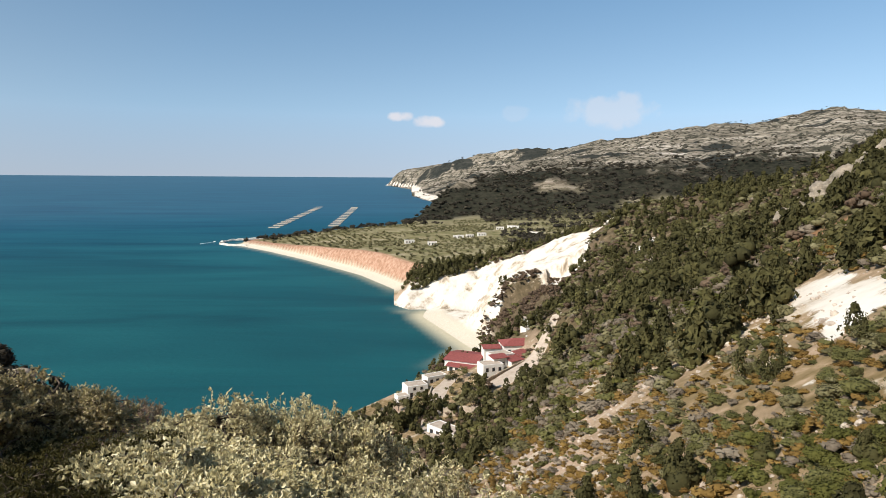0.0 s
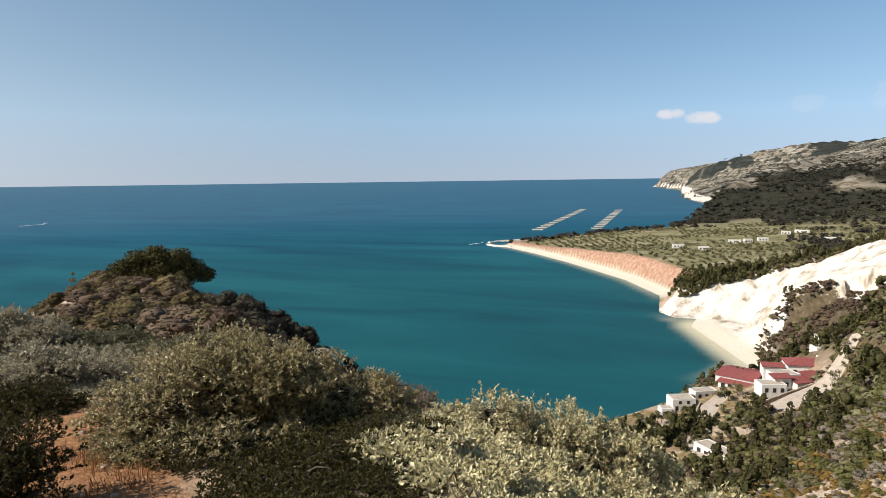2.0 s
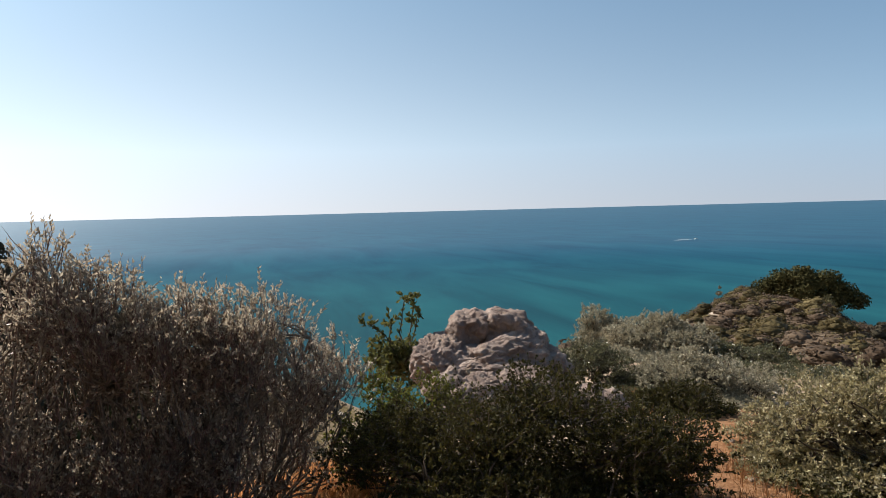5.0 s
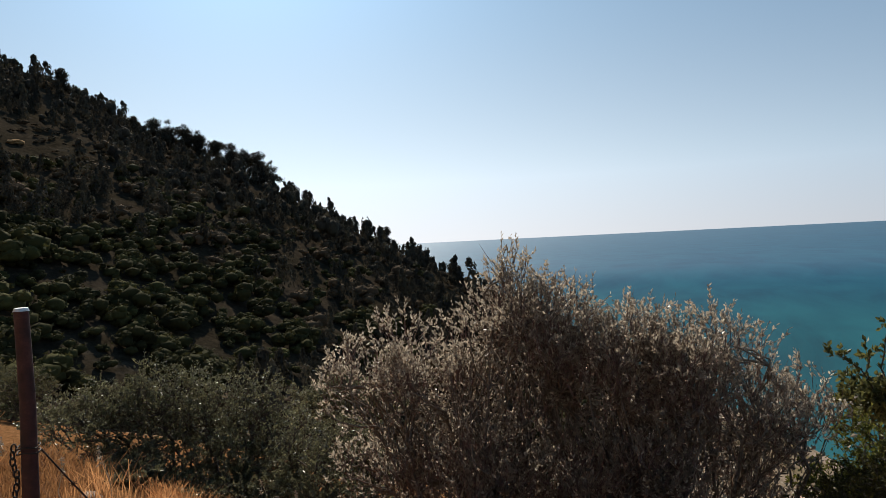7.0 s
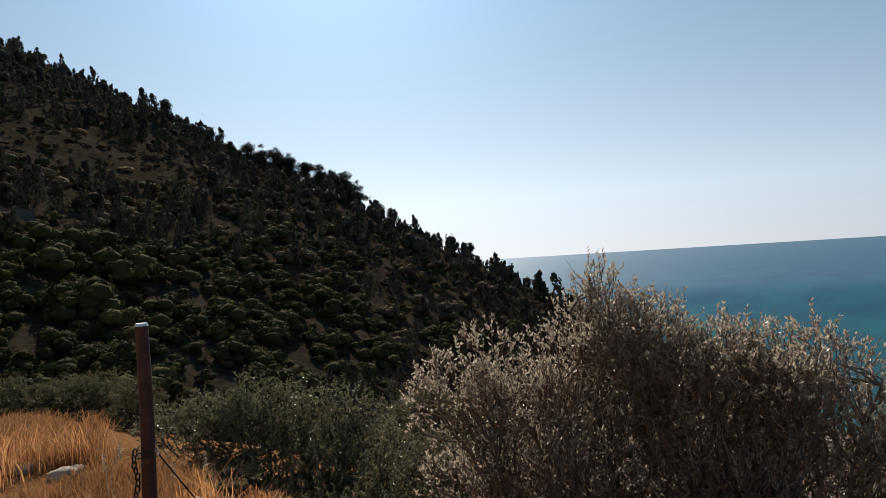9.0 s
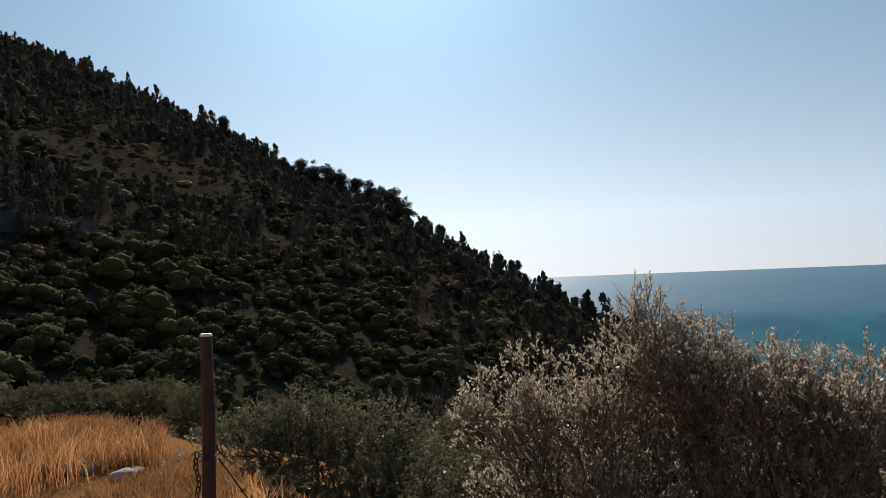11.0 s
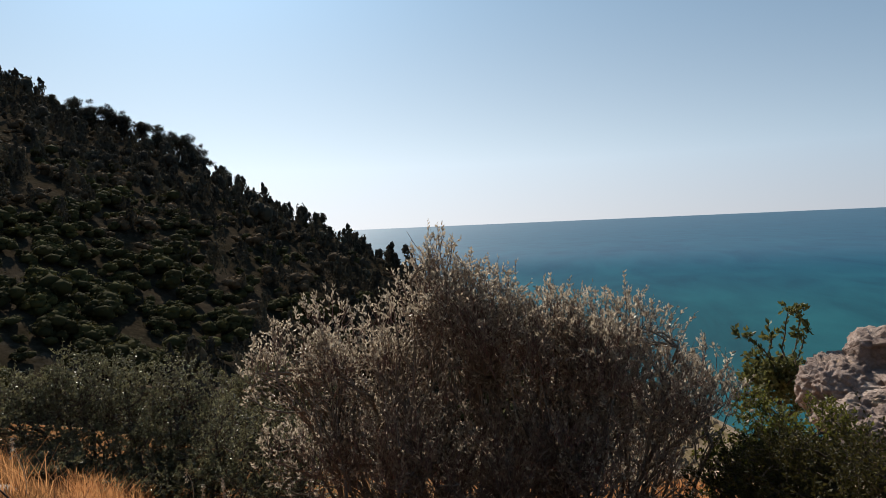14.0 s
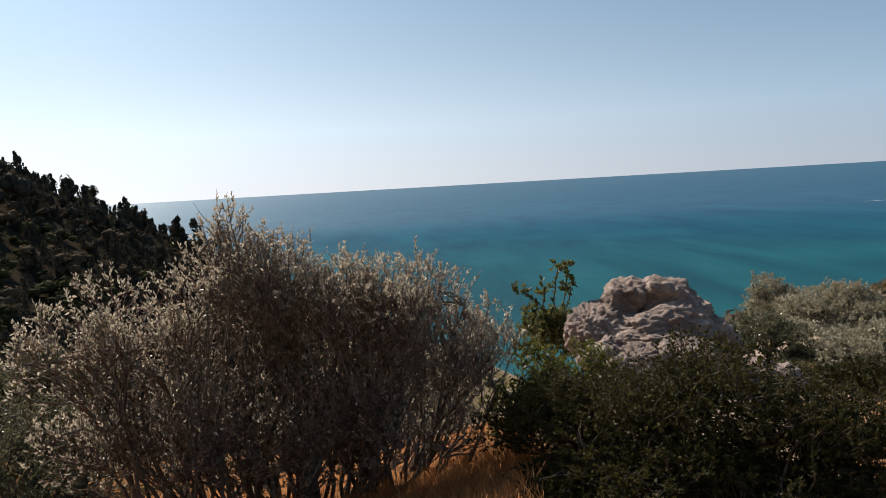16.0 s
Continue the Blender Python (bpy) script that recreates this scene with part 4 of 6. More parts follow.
# shrubs one can pick out on the near slope
near_x, near_y, near_d = scattered(1400, (-38, 6), (10, 46), 1.2)
ok = (np.abs(fbm(near_x, near_y, 9.0, 2, 70)) < 0.9) & (BARE(near_x, near_y) < 0.40) & ~in_hamlet(near_x, near_y)
near_x, near_y, near_d = keep(ok, near_x, near_y, near_d)
taken, count = [], 0
LABEL_ONE = {"green": "rounded green maquis shrub on the slope", "olive": "olive-green shrub on the slope", "grey": "grey dried shrub on the slope",
             "ochre": "low ochre-green broom cushion on the slope", "pine": "young dark pine on the slope", "bright": "bright green bushy young pine on the slope"}
SHRUB_MESH = {k: [mesh_np("shrub", *strip_doubles(*c), SPECIES[k][0], True) for c in MID_CLUMPS[k]] for k in SPECIES}
near_z = height(near_x, near_y)
for i in range(len(near_x)):
    if count >= 290:
        break
    tone = float(fbm(near_x[i:i + 1], near_y[i:i + 1], 16.0, 3, 60)[0]) + 0.38 * rng.normal()
    kind = "green" if tone > 0.50 else "olive" if tone > 0.22 else "ochre" if tone > -0.34 else "grey"
    if near_d[i] < 31 and near_x[i] > 0.45 * near_y[i]:
        kind = "bright" if tone > -0.25 else "pine"
    wide = float(np.clip(rng.gamma(6.0, 0.20), 0.5, 2.4)) * {"pine": 1.2, "bright": 1.15, "ochre": 0.7}.get(kind, 1.0)
    if any(math.hypot(near_x[i] - a, near_y[i] - b) < 0.36 * (wide + c) for a, b, c in taken):
        continue
    taken.append((near_x[i], near_y[i], wide))
    ob = new("pine_tree" if kind in ("pine", "bright") else "shrub", SHRUB_MESH[kind][count % 6])
    tall = wide * {"pine": 1.3, "ochre": 0.55, "grey": 0.7}.get(kind, 0.75)
    ob.matrix_basis = Matrix.LocRotScale((near_x[i], near_y[i], near_z[i] - 0.06 * tall), Euler((0, 0, rng.uniform(0, 6.28))), (wide, wide * rng.uniform(0.85, 1.15), tall))
    tagged(ob, LABEL_ONE[kind], "tree" if kind in ("pine", "bright") else "shrub", "shrubs on the near slope")
    count += 1

# ---- plants round the lookout ----
def spot(az, d):
    a = radians(az)
    return -math.sin(a) * d, math.cos(a) * d


def ground_at(x, y):
    return float(height(np.array([x]), np.array([y]))[0])


def tubes(paths, r0, r1, sides=3):
    """Tapered tubes along polylines: paths (n, k, 3), radii (n,)."""
    n, k, _ = paths.shape
    t = np.gradient(paths, axis=1)
    t /= np.linalg.norm(t, axis=2, keepdims=True) + 1e-9
    ref = np.where(np.abs(t[..., 2:3]) > 0.9, np.array((1.0, 0, 0)), np.array((0, 0, 1.0)))
    u = np.cross(t, ref)
    u /= np.linalg.norm(u, axis=2, keepdims=True) + 1e-9
    w = np.cross(t, u)
    rad = (r0[:, None] + (r1 - r0)[:, None] * np.linspace(0, 1, k)[None])[..., None, None]
    ang = np.arange(sides) * 2 * np.pi / sides
    ring = paths[:, :, None] + rad * (u[:, :, None] * np.cos(ang)[None, None, :, None] + w[:, :, None] * np.sin(ang)[None, None, :, None])
    v = ring.reshape(-1, 3)
    idx = np.arange(n * k * sides).reshape(n, k, sides)
    a, b = idx[:, :-1], idx[:, 1:]
    f = np.stack([a, np.roll(a, -1, 2), np.roll(b, -1, 2), b], -1).reshape(-1, 4)
    return v, f


def bent(p0, p1, k, wobble, lift=0.0):
    """Wobbly polylines from p0 to p1, (n, k, 3)."""
    t = np.linspace(0, 1, k)[None, :, None]
    line = p0[:, None] * (1 - t) + p1[:, None] * t
    ln = np.linalg.norm(p1 - p0, axis=1)[:, None, None]
    bow = rng.normal(size=(len(p0), 1, 3)) * wobble * ln * np.sin(np.pi * t)
    jit = rng.normal(size=(len(p0), k, 3)) * wobble * 0.35 * ln * np.sin(np.pi * t)
    return line + bow + jit + np.array((0, 0, 1.0)) * lift * ln * np.sin(np.pi * t)


def leaves_along(paths, per, length, width, start=0.35, spread=0.9, droop=0.0):
    """Leaves set along the twigs, pointing outwards, each a folded blade of two faces."""
    n, k, _ = paths.shape
    s = rng.uniform(start, 1.0, (n, per)) * (k - 1)
    i = np.minimum(s.astype(int), k - 2)
    fr = (s - i)[..., None]
    rows = np.arange(n)[:, None]
    base = paths[rows, i] * (1 - fr) + paths[rows, i + 1] * fr
    along_ = paths[rows, i + 1] - paths[rows, i]
    along_ /= np.linalg.norm(along_, axis=2, keepdims=True) + 1e-9
    base, along_ = base.reshape(-1, 3), along_.reshape(-1, 3)
    m = len(base)
    d = along_ + spread * random_units(m) + np.array((0, 0, 0.25 - droop))
    d /= np.linalg.norm(d, axis=1, keepdims=True) + 1e-9
    side = np.cross(d, random_units(m))
    side /= np.linalg.norm(side, axis=1, keepdims=True) + 1e-9
    up = np.cross(side, d)
    ln = (length * rng.uniform(0.65, 1.3, m))[:, None]
    wd = (width * rng.uniform(0.7, 1.25, m))[:, None]
    v = np.stack([base, base + d * ln * 0.52 + side * wd * 0.5 + up * wd * 0.22, base + d * ln, base + d * ln * 0.52 - side * wd * 0.5 + up * wd * 0.22], 1)
    return v.reshape(-1, 3), np.arange(4 * m).reshape(m, 4)


def bush(name, label, category, lobes, leaf_mat, twig_mat, twigs, per, leaf, bare=0.0, fill=900, group="", reach=(0.86, 1.05), twig_r=0.0018):
    """A shrub of leafy lobes (azimuth, distance, top height, radius): stems from the ground, twigs to an uneven outline, leaves along the twigs."""
    lob = []
    for az, d, top, r in lobes:
        x, y = spot(az, d)
        g = ground_at(x, y)
        rz = max(0.25, min(r * 1.15, (top - g) * 0.62))
        lob.append((np.array((x, y, top - rz)), np.array((r, r, rz)), g))
    cx, cy = float(np.mean([l[0][0] for l in lob])), float(np.mean([l[0][1] for l in lob]))
    gz0 = ground_at(cx, cy)
    origin = np.array((cx, cy, gz0))
    mains, lob = lob, []
    for c0, r0, low0 in mains:
        for _ in range(7):
            du = random_units(1)[0]
            du[2] = abs(du[2]) * 1.1 - 0.25
            lob.append((c0 + du / np.linalg.norm(du) * r0 * rng.uniform(0.54, 0.74), r0 * rng.uniform(0.42, 0.62), low0))
        lob.append((c0, r0 * 0.8, low0))
    wts = np.array([l[1][0] ** 2 for l in lob])
    pick = rng.choice(len(lob), twigs, p=wts / wts.sum())
    c, rad = np.array([lob[i][0] for i in pick]), np.array([lob[i][1] for i in pick])
    tufts = random_units(max(12, twigs // 40))
    tufts[:, 2] = np.where(tufts[:, 2] < -0.5, -tufts[:, 2], tufts[:, 2])
    member = rng.integers(0, len(tufts), twigs)
    u = tufts[member] + rng.normal(size=(twigs, 3)) * 0.17
    u /= np.linalg.norm(u, axis=1, keepdims=True)
    swell = rng.uniform(0.82, 1.13, len(tufts))[member][:, None]
    tip = c + u * rad * rng.uniform(*reach, (twigs, 1)) * swell
    low = np.array([lob[i][2] for i in pick])
    sprig = rng.random(twigs) < 0.10
    tip += np.where(sprig[:, None], (u + (0, 0, 0.9)) * rng.uniform(0.06, 0.20, (twigs, 1)) * np.minimum(rad, 0.6), 0.0)
    tip[:, 2] = np.maximum(tip[:, 2], low + 0.04)
    root = c + u * rad * (0.42 if bare else 0.60) + rng.normal(size=(twigs, 3)) * 0.03
    root[:, 2] -= 0.08 if bare else 0.03
    root[:, 2] = np.maximum(root[:, 2], low + 0.03)
    paths = bent(root, tip, 3 if twigs > 1800 else 4, 0.10, 0.05)
    # stems from the root stock into every lobe, and boughs between
    foot = np.array([(l[0][0], l[0][1], l[2]) for l in mains]) * 0.7 + origin * 0.3
    foot[:, 2] = [ground_at(p[0], p[1]) for p in foot]
    stems0 = np.repeat(foot, 4, 0) + rng.normal(size=(len(mains) * 4, 3)) * (0.08, 0.08, 0.0) - (0, 0, 0.05)
    stems1 = np.concatenate([l[0] + rng.normal(size=(4, 3)) * l[1] * 0.3 for l in mains])
    stems = bent(stems0, stems1, 7, 0.07, 0.02)
    nb = twigs // 7
    sel = rng.integers(0, twigs, nb)
    near_stem = np.array([stems[np.argmin(np.linalg.norm(stems[:, -1] - root[i], axis=1)), rng.integers(3, 7)] for i in sel])
    boughs = bent(near_stem, root[sel], 5, 0.12, 0.05)
    thing = new(name)
    thing.location = origin
    rel = lambda vf: (vf[0] - origin, vf[1])
    wood = merged([tubes(stems, np.full(len(stems), 0.017), np.full(len(stems), 0.006), 5), tubes(boughs, np.full(nb, 0.008), np.full(nb, 0.004), 4)])
    part("stem", mesh_np("stem", *rel(wood), BARK if bare else DARK_BARK, True), thing, "crooked woody stems")
    part("twig", mesh_np("twig", *rel(tubes(paths, np.full(twigs, twig_r * 1.6), np.full(twigs, twig_r * 0.6), 3)), twig_mat, True), thing, "thin bare grey twigs" if bare else "")
    leafy = paths if not bare else paths[rng.random(twigs) > bare]
    pieces = [leaves_along(leafy, per, leaf[0], leaf[1], 0.35 if bare else 0.15, 0.9 if bare else 1.5)]
    fill = int(fill * 1.7)
    if fill:
        pf = rng.choice(len(lob), fill, p=wts / wts.sum())
        uu = random_units(fill)
        p = np.array([lob[i][0] for i in pf]) + uu * np.array([lob[i][1] for i in pf]) * rng.uniform(0.35, 0.80, (fill, 1))
        p[:, 2] = np.maximum(p[:, 2], np.array([lob[i][2] for i in pf]) + 0.05)
        pieces.append(leaf_quads(p, random_units(fill), leaf[0] * 1.25, leaf[1] * 1.6))
    part("foliage", mesh_np("foliage", *rel(merged(pieces)), leaf_mat), thing)
    return tagged(thing, label, category, group)


LEAF_LENTISK = foliage("lentisk_leaves", (0.014, 0.013, 0.004), (0.044, 0.040, 0.011), (0.120, 0.102, 0.030), 0.25, 0.6, 1.5, 0.15, 0.68)
LEAF_BRIGHT = foliage("bright_green_leaves", (0.035, 0.042, 0.006), (0.105, 0.110, 0.016), (0.20, 0.19, 0.04), 0.4, 0.5, 1.5)
LEAF_PHILLYREA = foliage("small_olive_leaves", (0.055, 0.043, 0.014), (0.270, 0.222, 0.088), (0.72, 0.63, 0.40), 0.28, 0.42, 1.2, 0.45, 0.58)
# Darker copy of the olive leaves: shade in the colour, pale leaves for glints.
LEAF_DUSK = foliage("shaded_olive_leaves", (0.022, 0.021, 0.009), (0.068, 0.067, 0.025), (0.36, 0.34, 0.19), 0.3, 0.32, 1.2, 0.6, 0.80)
LEAF_PALE = foliage("grey_silver_leaves", (0.12, 0.104, 0.068), (0.33, 0.295, 0.200), (0.64, 0.58, 0.43), 0.25, 0.5, 1.2, 0.35)
LEAF_SILVER = foliage("pale_silvery_leaves", (0.12, 0.100, 0.040), (0.52, 0.46, 0.25), (0.85, 0.78, 0.54), 0.22, 0.45, 1.2, 0.4)
# A few leaves are near white: sun glints put into the leaf colour.
LEAF_DULL = foliage("dull_twiggy_leaves", (0.072, 0.046, 0.032), (0.205, 0.138, 0.090), (0.74, 0.65, 0.51), 0.55, 0.32, 1.4, 0.5, 0.78)
LEAF_TAN = foliage("dry_tan_leaves", (0.085, 0.060, 0.035), (0.18, 0.14, 0.085), (0.30, 0.25, 0.17), 0.2, 0.6, 1.4)

bush("twiggy_bush", "wide half-bare twiggy bush with small shiny grey-olive leaves", "bush",
     [(117.6, 4.8, 71.42, 0.40), (114, 4.75, 71.52, 0.44), (110.4, 4.75, 71.50, 0.44), (106.6, 4.65, 71.95, 0.42), (105.6, 4.7, 71.75, 0.45), (103.0, 4.65, 71.80, 0.44), (101.0, 4.65, 71.72, 0.46), (99.2, 4.6, 71.62, 0.48), (97.4, 4.6, 71.56, 0.46), (95.6, 4.6, 71.50, 0.48), (93.8, 4.6, 71.48, 0.44), (92, 4.65, 71.52, 0.46), (88, 4.7, 71.40, 0.44), (85, 4.75, 71.16, 0.40),
      (95, 4.35, 70.98, 0.48), (89, 4.5, 70.95, 0.45), (100, 4.3, 71.10, 0.55), (107, 4.4, 71.05, 0.50), (104, 4.3, 70.85, 0.45), (112, 4.6, 71.00, 0.45),
      (95, 4.6, 70.72, 0.46), (101, 4.55, 70.72, 0.46), (107, 4.6, 70.75, 0.46), (112.5, 4.75, 70.80, 0.42), (89.5, 4.75, 70.70, 0.42), (117, 4.85, 70.85, 0.40)],
     LEAF_DULL, DRY_TWIG, 6600, 12, (0.029, 0.0130), bare=0.05, fill=1200, twig_r=0.0017, reach=(0.80, 1.06))
bush("lentisk_bush", "dense dark green cushion of lentisk beside the path", "bush",
     [(79, 4.25, 70.72, 0.5), (73, 4.15, 70.97, 0.62), (66.5, 4.0, 71.0, 0.66), (60.5, 3.95, 70.86, 0.55), (57.4, 4.0, 70.62, 0.36), (70, 3.6, 70.65, 0.5), (63, 3.55, 70.6, 0.45), (77, 3.75, 70.5, 0.45)],
     LEAF_LENTISK, DARK_BARK, 3000, 18, (0.024, 0.0130), fill=5200)
bush("myrtle_bush", "small bright yellow-green bush below the rock", "bush", [(80.2, 5.0, 70.80, 0.36), (82.3, 4.75, 70.62, 0.35), (76.6, 5.1, 70.82, 0.34), (78.5, 4.7, 70.60, 0.34)],
     LEAF_BRIGHT, DARK_BARK, 900, 12, (0.028, 0.014), fill=700)
bush("phillyrea_bush", "large rounded olive-green bush on the edge of the path", "bush",
     [(48.2, 5.25, 70.55, 0.42), (45, 5.2, 70.86, 0.52), (41.3, 5.2, 70.86, 0.55), (38, 5.2, 70.76, 0.52), (34.6, 5.25, 70.66, 0.50), (31.8, 5.3, 70.52, 0.46), (29, 5.35, 70.32, 0.38), (42, 4.9, 70.5, 0.5), (46.5, 4.95, 70.35, 0.45), (36, 4.9, 70.4, 0.45)],
     LEAF_PHILLYREA, BARK, 4600, 17, (0.028, 0.0145), fill=3000)
# Lobes from azimuth 37 on also put the large bush's dark foot into leaf colour.
bush("myrtle_bush", "low dark green bush on the slope edge", "bush", [(34.5, 4.1, 70.42, 0.36), (31, 4.2, 70.38, 0.34), (38, 4.05, 70.3, 0.32), (42, 4.6, 70.38, 0.42), (37, 4.6, 70.33, 0.42), (46.5, 4.75, 70.25, 0.36), (33, 4.7, 70.25, 0.4), (27, 4.4, 70.2, 0.34), (36, 3.6, 70.25, 0.34), (31, 3.6, 70.22, 0.34), (26.5, 3.7, 70.22, 0.32), (41, 3.75, 70.2, 0.28), (34, 3.25, 70.1, 0.3), (29, 3.25, 70.05, 0.3)],
     LEAF_LENTISK, DARK_BARK, 2800, 12, (0.026, 0.013), fill=700)
bush("dry_bush", "tan dried-out bush on the slope edge", "bush", [(27, 8.2, 69.45, 0.5), (24, 8.0, 69.4, 0.5), (30, 8.0, 69.45, 0.4)], LEAF_TAN, DRY_TWIG, 900, 9, (0.035, 0.014), bare=0.2, fill=600)
bush("olive_bush", "pale silvery-green sunlit bush below the lookout", "bush",
     [(23, 6.1, 69.85, 0.45), (19, 6.0, 70.02, 0.5), (14.5, 6.0, 70.04, 0.52), (10, 6.0, 69.85, 0.5), (6.5, 6.0, 69.7, 0.4), (16, 5.2, 69.85, 0.5), (10, 5.1, 69.7, 0.45), (21, 5.2, 69.8, 0.45), (24, 4.7, 69.9, 0.4), (18, 4.6, 69.8, 0.4), (26, 4.1, 70.3, 0.36), (20, 4.1, 70.15, 0.36), (14, 4.2, 70.0, 0.36), (22, 3.6, 70.2, 0.32), (16.5, 3.6, 70.08, 0.32), (11, 3.8, 69.95, 0.32), (19, 3.2, 70.1, 0.28)],
     LEAF_SILVER, BARK, 4800, 13, (0.039, 0.0205), fill=2000)
bush("olive_bush", "pale silvery-green bush low on the slope", "bush", [(3.5, 5.3, 69.65, 0.4), (-1.0, 5.2, 69.6, 0.4), (-5, 5.2, 69.5, 0.36), (7, 4.6, 69.75, 0.36), (8, 4.2, 69.9, 0.34), (2, 4.4, 69.75, 0.34), (-4, 4.5, 69.55, 0.3)], LEAF_SILVER, BARK, 1100, 12, (0.038, 0.015), fill=700)
bush("phillyrea_bush", "rounded grey-olive bush at the end of the path", "bush",
     [(57.6, 7.5, 70.24, 0.46), (55.6, 7.5, 70.42, 0.52), (53.2, 7.5, 70.48, 0.54), (50.6, 7.6, 70.32, 0.48), (54.4, 7.1, 70.15, 0.48), (52, 7.1, 70.05, 0.42), (58.6, 7.2, 70.1, 0.4)], LEAF_PALE, BARK, 2400, 14, (0.034, 0.014), fill=1600)
bush("lentisk_bush", "low dark green bush where the path ends", "bush", [(57.6, 6.4, 70.30, 0.36), (55.2, 6.4, 70.36, 0.38), (53.2, 6.5, 70.22, 0.30), (59.5, 6.5, 70.2, 0.34)], LEAF_LENTISK, DARK_BARK, 1300, 14, (0.026, 0.013), fill=900)
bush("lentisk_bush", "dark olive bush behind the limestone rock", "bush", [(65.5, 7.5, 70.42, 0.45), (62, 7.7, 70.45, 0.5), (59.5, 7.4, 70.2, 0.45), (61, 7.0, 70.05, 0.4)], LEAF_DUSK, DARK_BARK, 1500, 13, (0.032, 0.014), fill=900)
bush("juniper_bush", "tall pale grey-green bush with a pointed top", "bush", [(62.3, 13.6, 69.75, 0.45), (61.5, 13.6, 70.06, 0.36), (60.6, 13.7, 69.80, 0.45), (61.5, 13.2, 69.4, 0.55), (64.5, 12.5, 69.3, 0.6), (66, 12, 69.3, 0.6)], LEAF_PALE, BARK, 2200, 14, (0.050, 0.020), fill=1000)
bush("olive_bush", "olive-grey bush on the ridge", "bush", [(59, 12.2, 69.92, 0.60), (57, 12.2, 70.10, 0.70), (55, 12.2, 69.98, 0.60), (58, 11.5, 69.5, 0.6), (55.8, 11.4, 69.5, 0.6), (60.5, 11, 69.7, 0.5)], LEAF_PALE, BARK, 2600, 13, (0.046, 0.019), fill=1200)
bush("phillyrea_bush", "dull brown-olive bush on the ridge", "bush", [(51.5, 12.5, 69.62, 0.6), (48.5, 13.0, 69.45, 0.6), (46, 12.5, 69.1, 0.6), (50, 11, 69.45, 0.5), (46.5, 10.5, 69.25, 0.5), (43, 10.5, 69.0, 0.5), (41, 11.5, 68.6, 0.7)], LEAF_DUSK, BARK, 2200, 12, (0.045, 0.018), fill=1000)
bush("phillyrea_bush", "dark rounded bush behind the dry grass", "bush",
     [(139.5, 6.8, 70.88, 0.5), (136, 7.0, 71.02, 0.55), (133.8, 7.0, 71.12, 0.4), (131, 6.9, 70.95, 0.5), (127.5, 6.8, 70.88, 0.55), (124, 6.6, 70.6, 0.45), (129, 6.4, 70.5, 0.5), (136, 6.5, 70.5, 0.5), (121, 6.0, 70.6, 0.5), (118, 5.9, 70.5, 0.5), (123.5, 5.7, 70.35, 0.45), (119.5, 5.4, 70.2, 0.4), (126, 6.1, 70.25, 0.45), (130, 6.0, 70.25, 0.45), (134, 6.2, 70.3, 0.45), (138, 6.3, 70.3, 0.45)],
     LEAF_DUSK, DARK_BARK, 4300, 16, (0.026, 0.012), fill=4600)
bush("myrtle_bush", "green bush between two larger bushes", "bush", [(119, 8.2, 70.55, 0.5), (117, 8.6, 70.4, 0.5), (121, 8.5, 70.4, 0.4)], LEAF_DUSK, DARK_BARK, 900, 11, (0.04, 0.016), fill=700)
bush("phillyrea_bush", "low olive bush beyond the grass bank", "bush", [(152, 10, 70.9, 0.6), (148.5, 10, 70.85, 0.65), (145, 10.2, 70.8, 0.6), (142, 9.5, 70.7, 0.5), (156, 9.8, 70.95, 0.6)], LEAF_OLIVE, DARK_BARK, 1400, 11, (0.045, 0.018), fill=900)

# ---- rocks ----
def lump(level, radii, seed, jag=0.28, size=1.3):
    """A weathered boulder: a sphere broken by noise at three scales, flat facets on top. Verts and triangles."""
    v, f = ico(level)
    out_v = []
    off = Vector((seed * 3.7, seed * 1.3, -seed * 2.1))
    for p in v:
        q = Vector(p)
        n1 = noise.noise(q * size + off)
        n3 = noise.noise(q * size * 6.5 + off)
        n4 = noise.noise(q * size * 14 - off)
        rough = noise.turbulence(q * size * 0.9 + off, 5, True, amplitude_scale=0.55, frequency_scale=2.1)
        pit = max(0.0, noise.noise(q * size * 4.2 + off * 2) - 0.15)
        r = 1.05 + jag * (0.8 * n1 + 0.20 * n3 + 0.12 * n4 - 0.50 * pit - 0.85 * (rough - 0.5))
        out_v.append(q * r)
    v = np.array([p[:] for p in out_v])
    v = np.sign(v) * np.abs(v) ** 0.90
    return v * radii, f


def boulder(name, at, radii, seed, mat, level=4, turn=0.0, jag=0.28):
    v, f = lump(level, radii, seed, jag)
    ob = new(name, mesh_np(name, v, f, mat, True))
    ob.matrix_basis = Matrix.LocRotScale(at, Euler((0.1 * math.sin(seed), 0.1 * math.cos(seed * 2), turn)), None)
    return ob


OUTCROP = [(72.6, 6.65, 70.80, .20, .26, .16), (69.8, 6.66, 70.78, .24, .30, .19), (67.9, 6.6, 70.62, .18, .28, .20), (70.4, 6.42, 70.56, .40, .40, .20), (75.0, 6.5, 70.48, .26, .34, .24), (66.8, 6.5, 70.36, .26, .3, .24),
           (73.6, 6.15, 70.34, .28, .28, .20), (70.2, 6.15, 70.50, .34, .24, .11), (74.0, 5.88, 70.14, .22, .2, .17), (71.6, 5.82, 70.30, .26, .22, .20), (68.4, 5.85, 70.34, .36, .24, .20), (65.6, 5.9, 70.22, .28, .24, .17), (63.0, 6.0, 70.18, .18, .2, .18), (61.3, 6.1, 70.16, .16, .17, .16)]
outcrop = new("limestone_outcrop")
ox, oy = spot(69.5, 6.4)
outcrop.location = (ox, oy, ground_at(ox, oy))
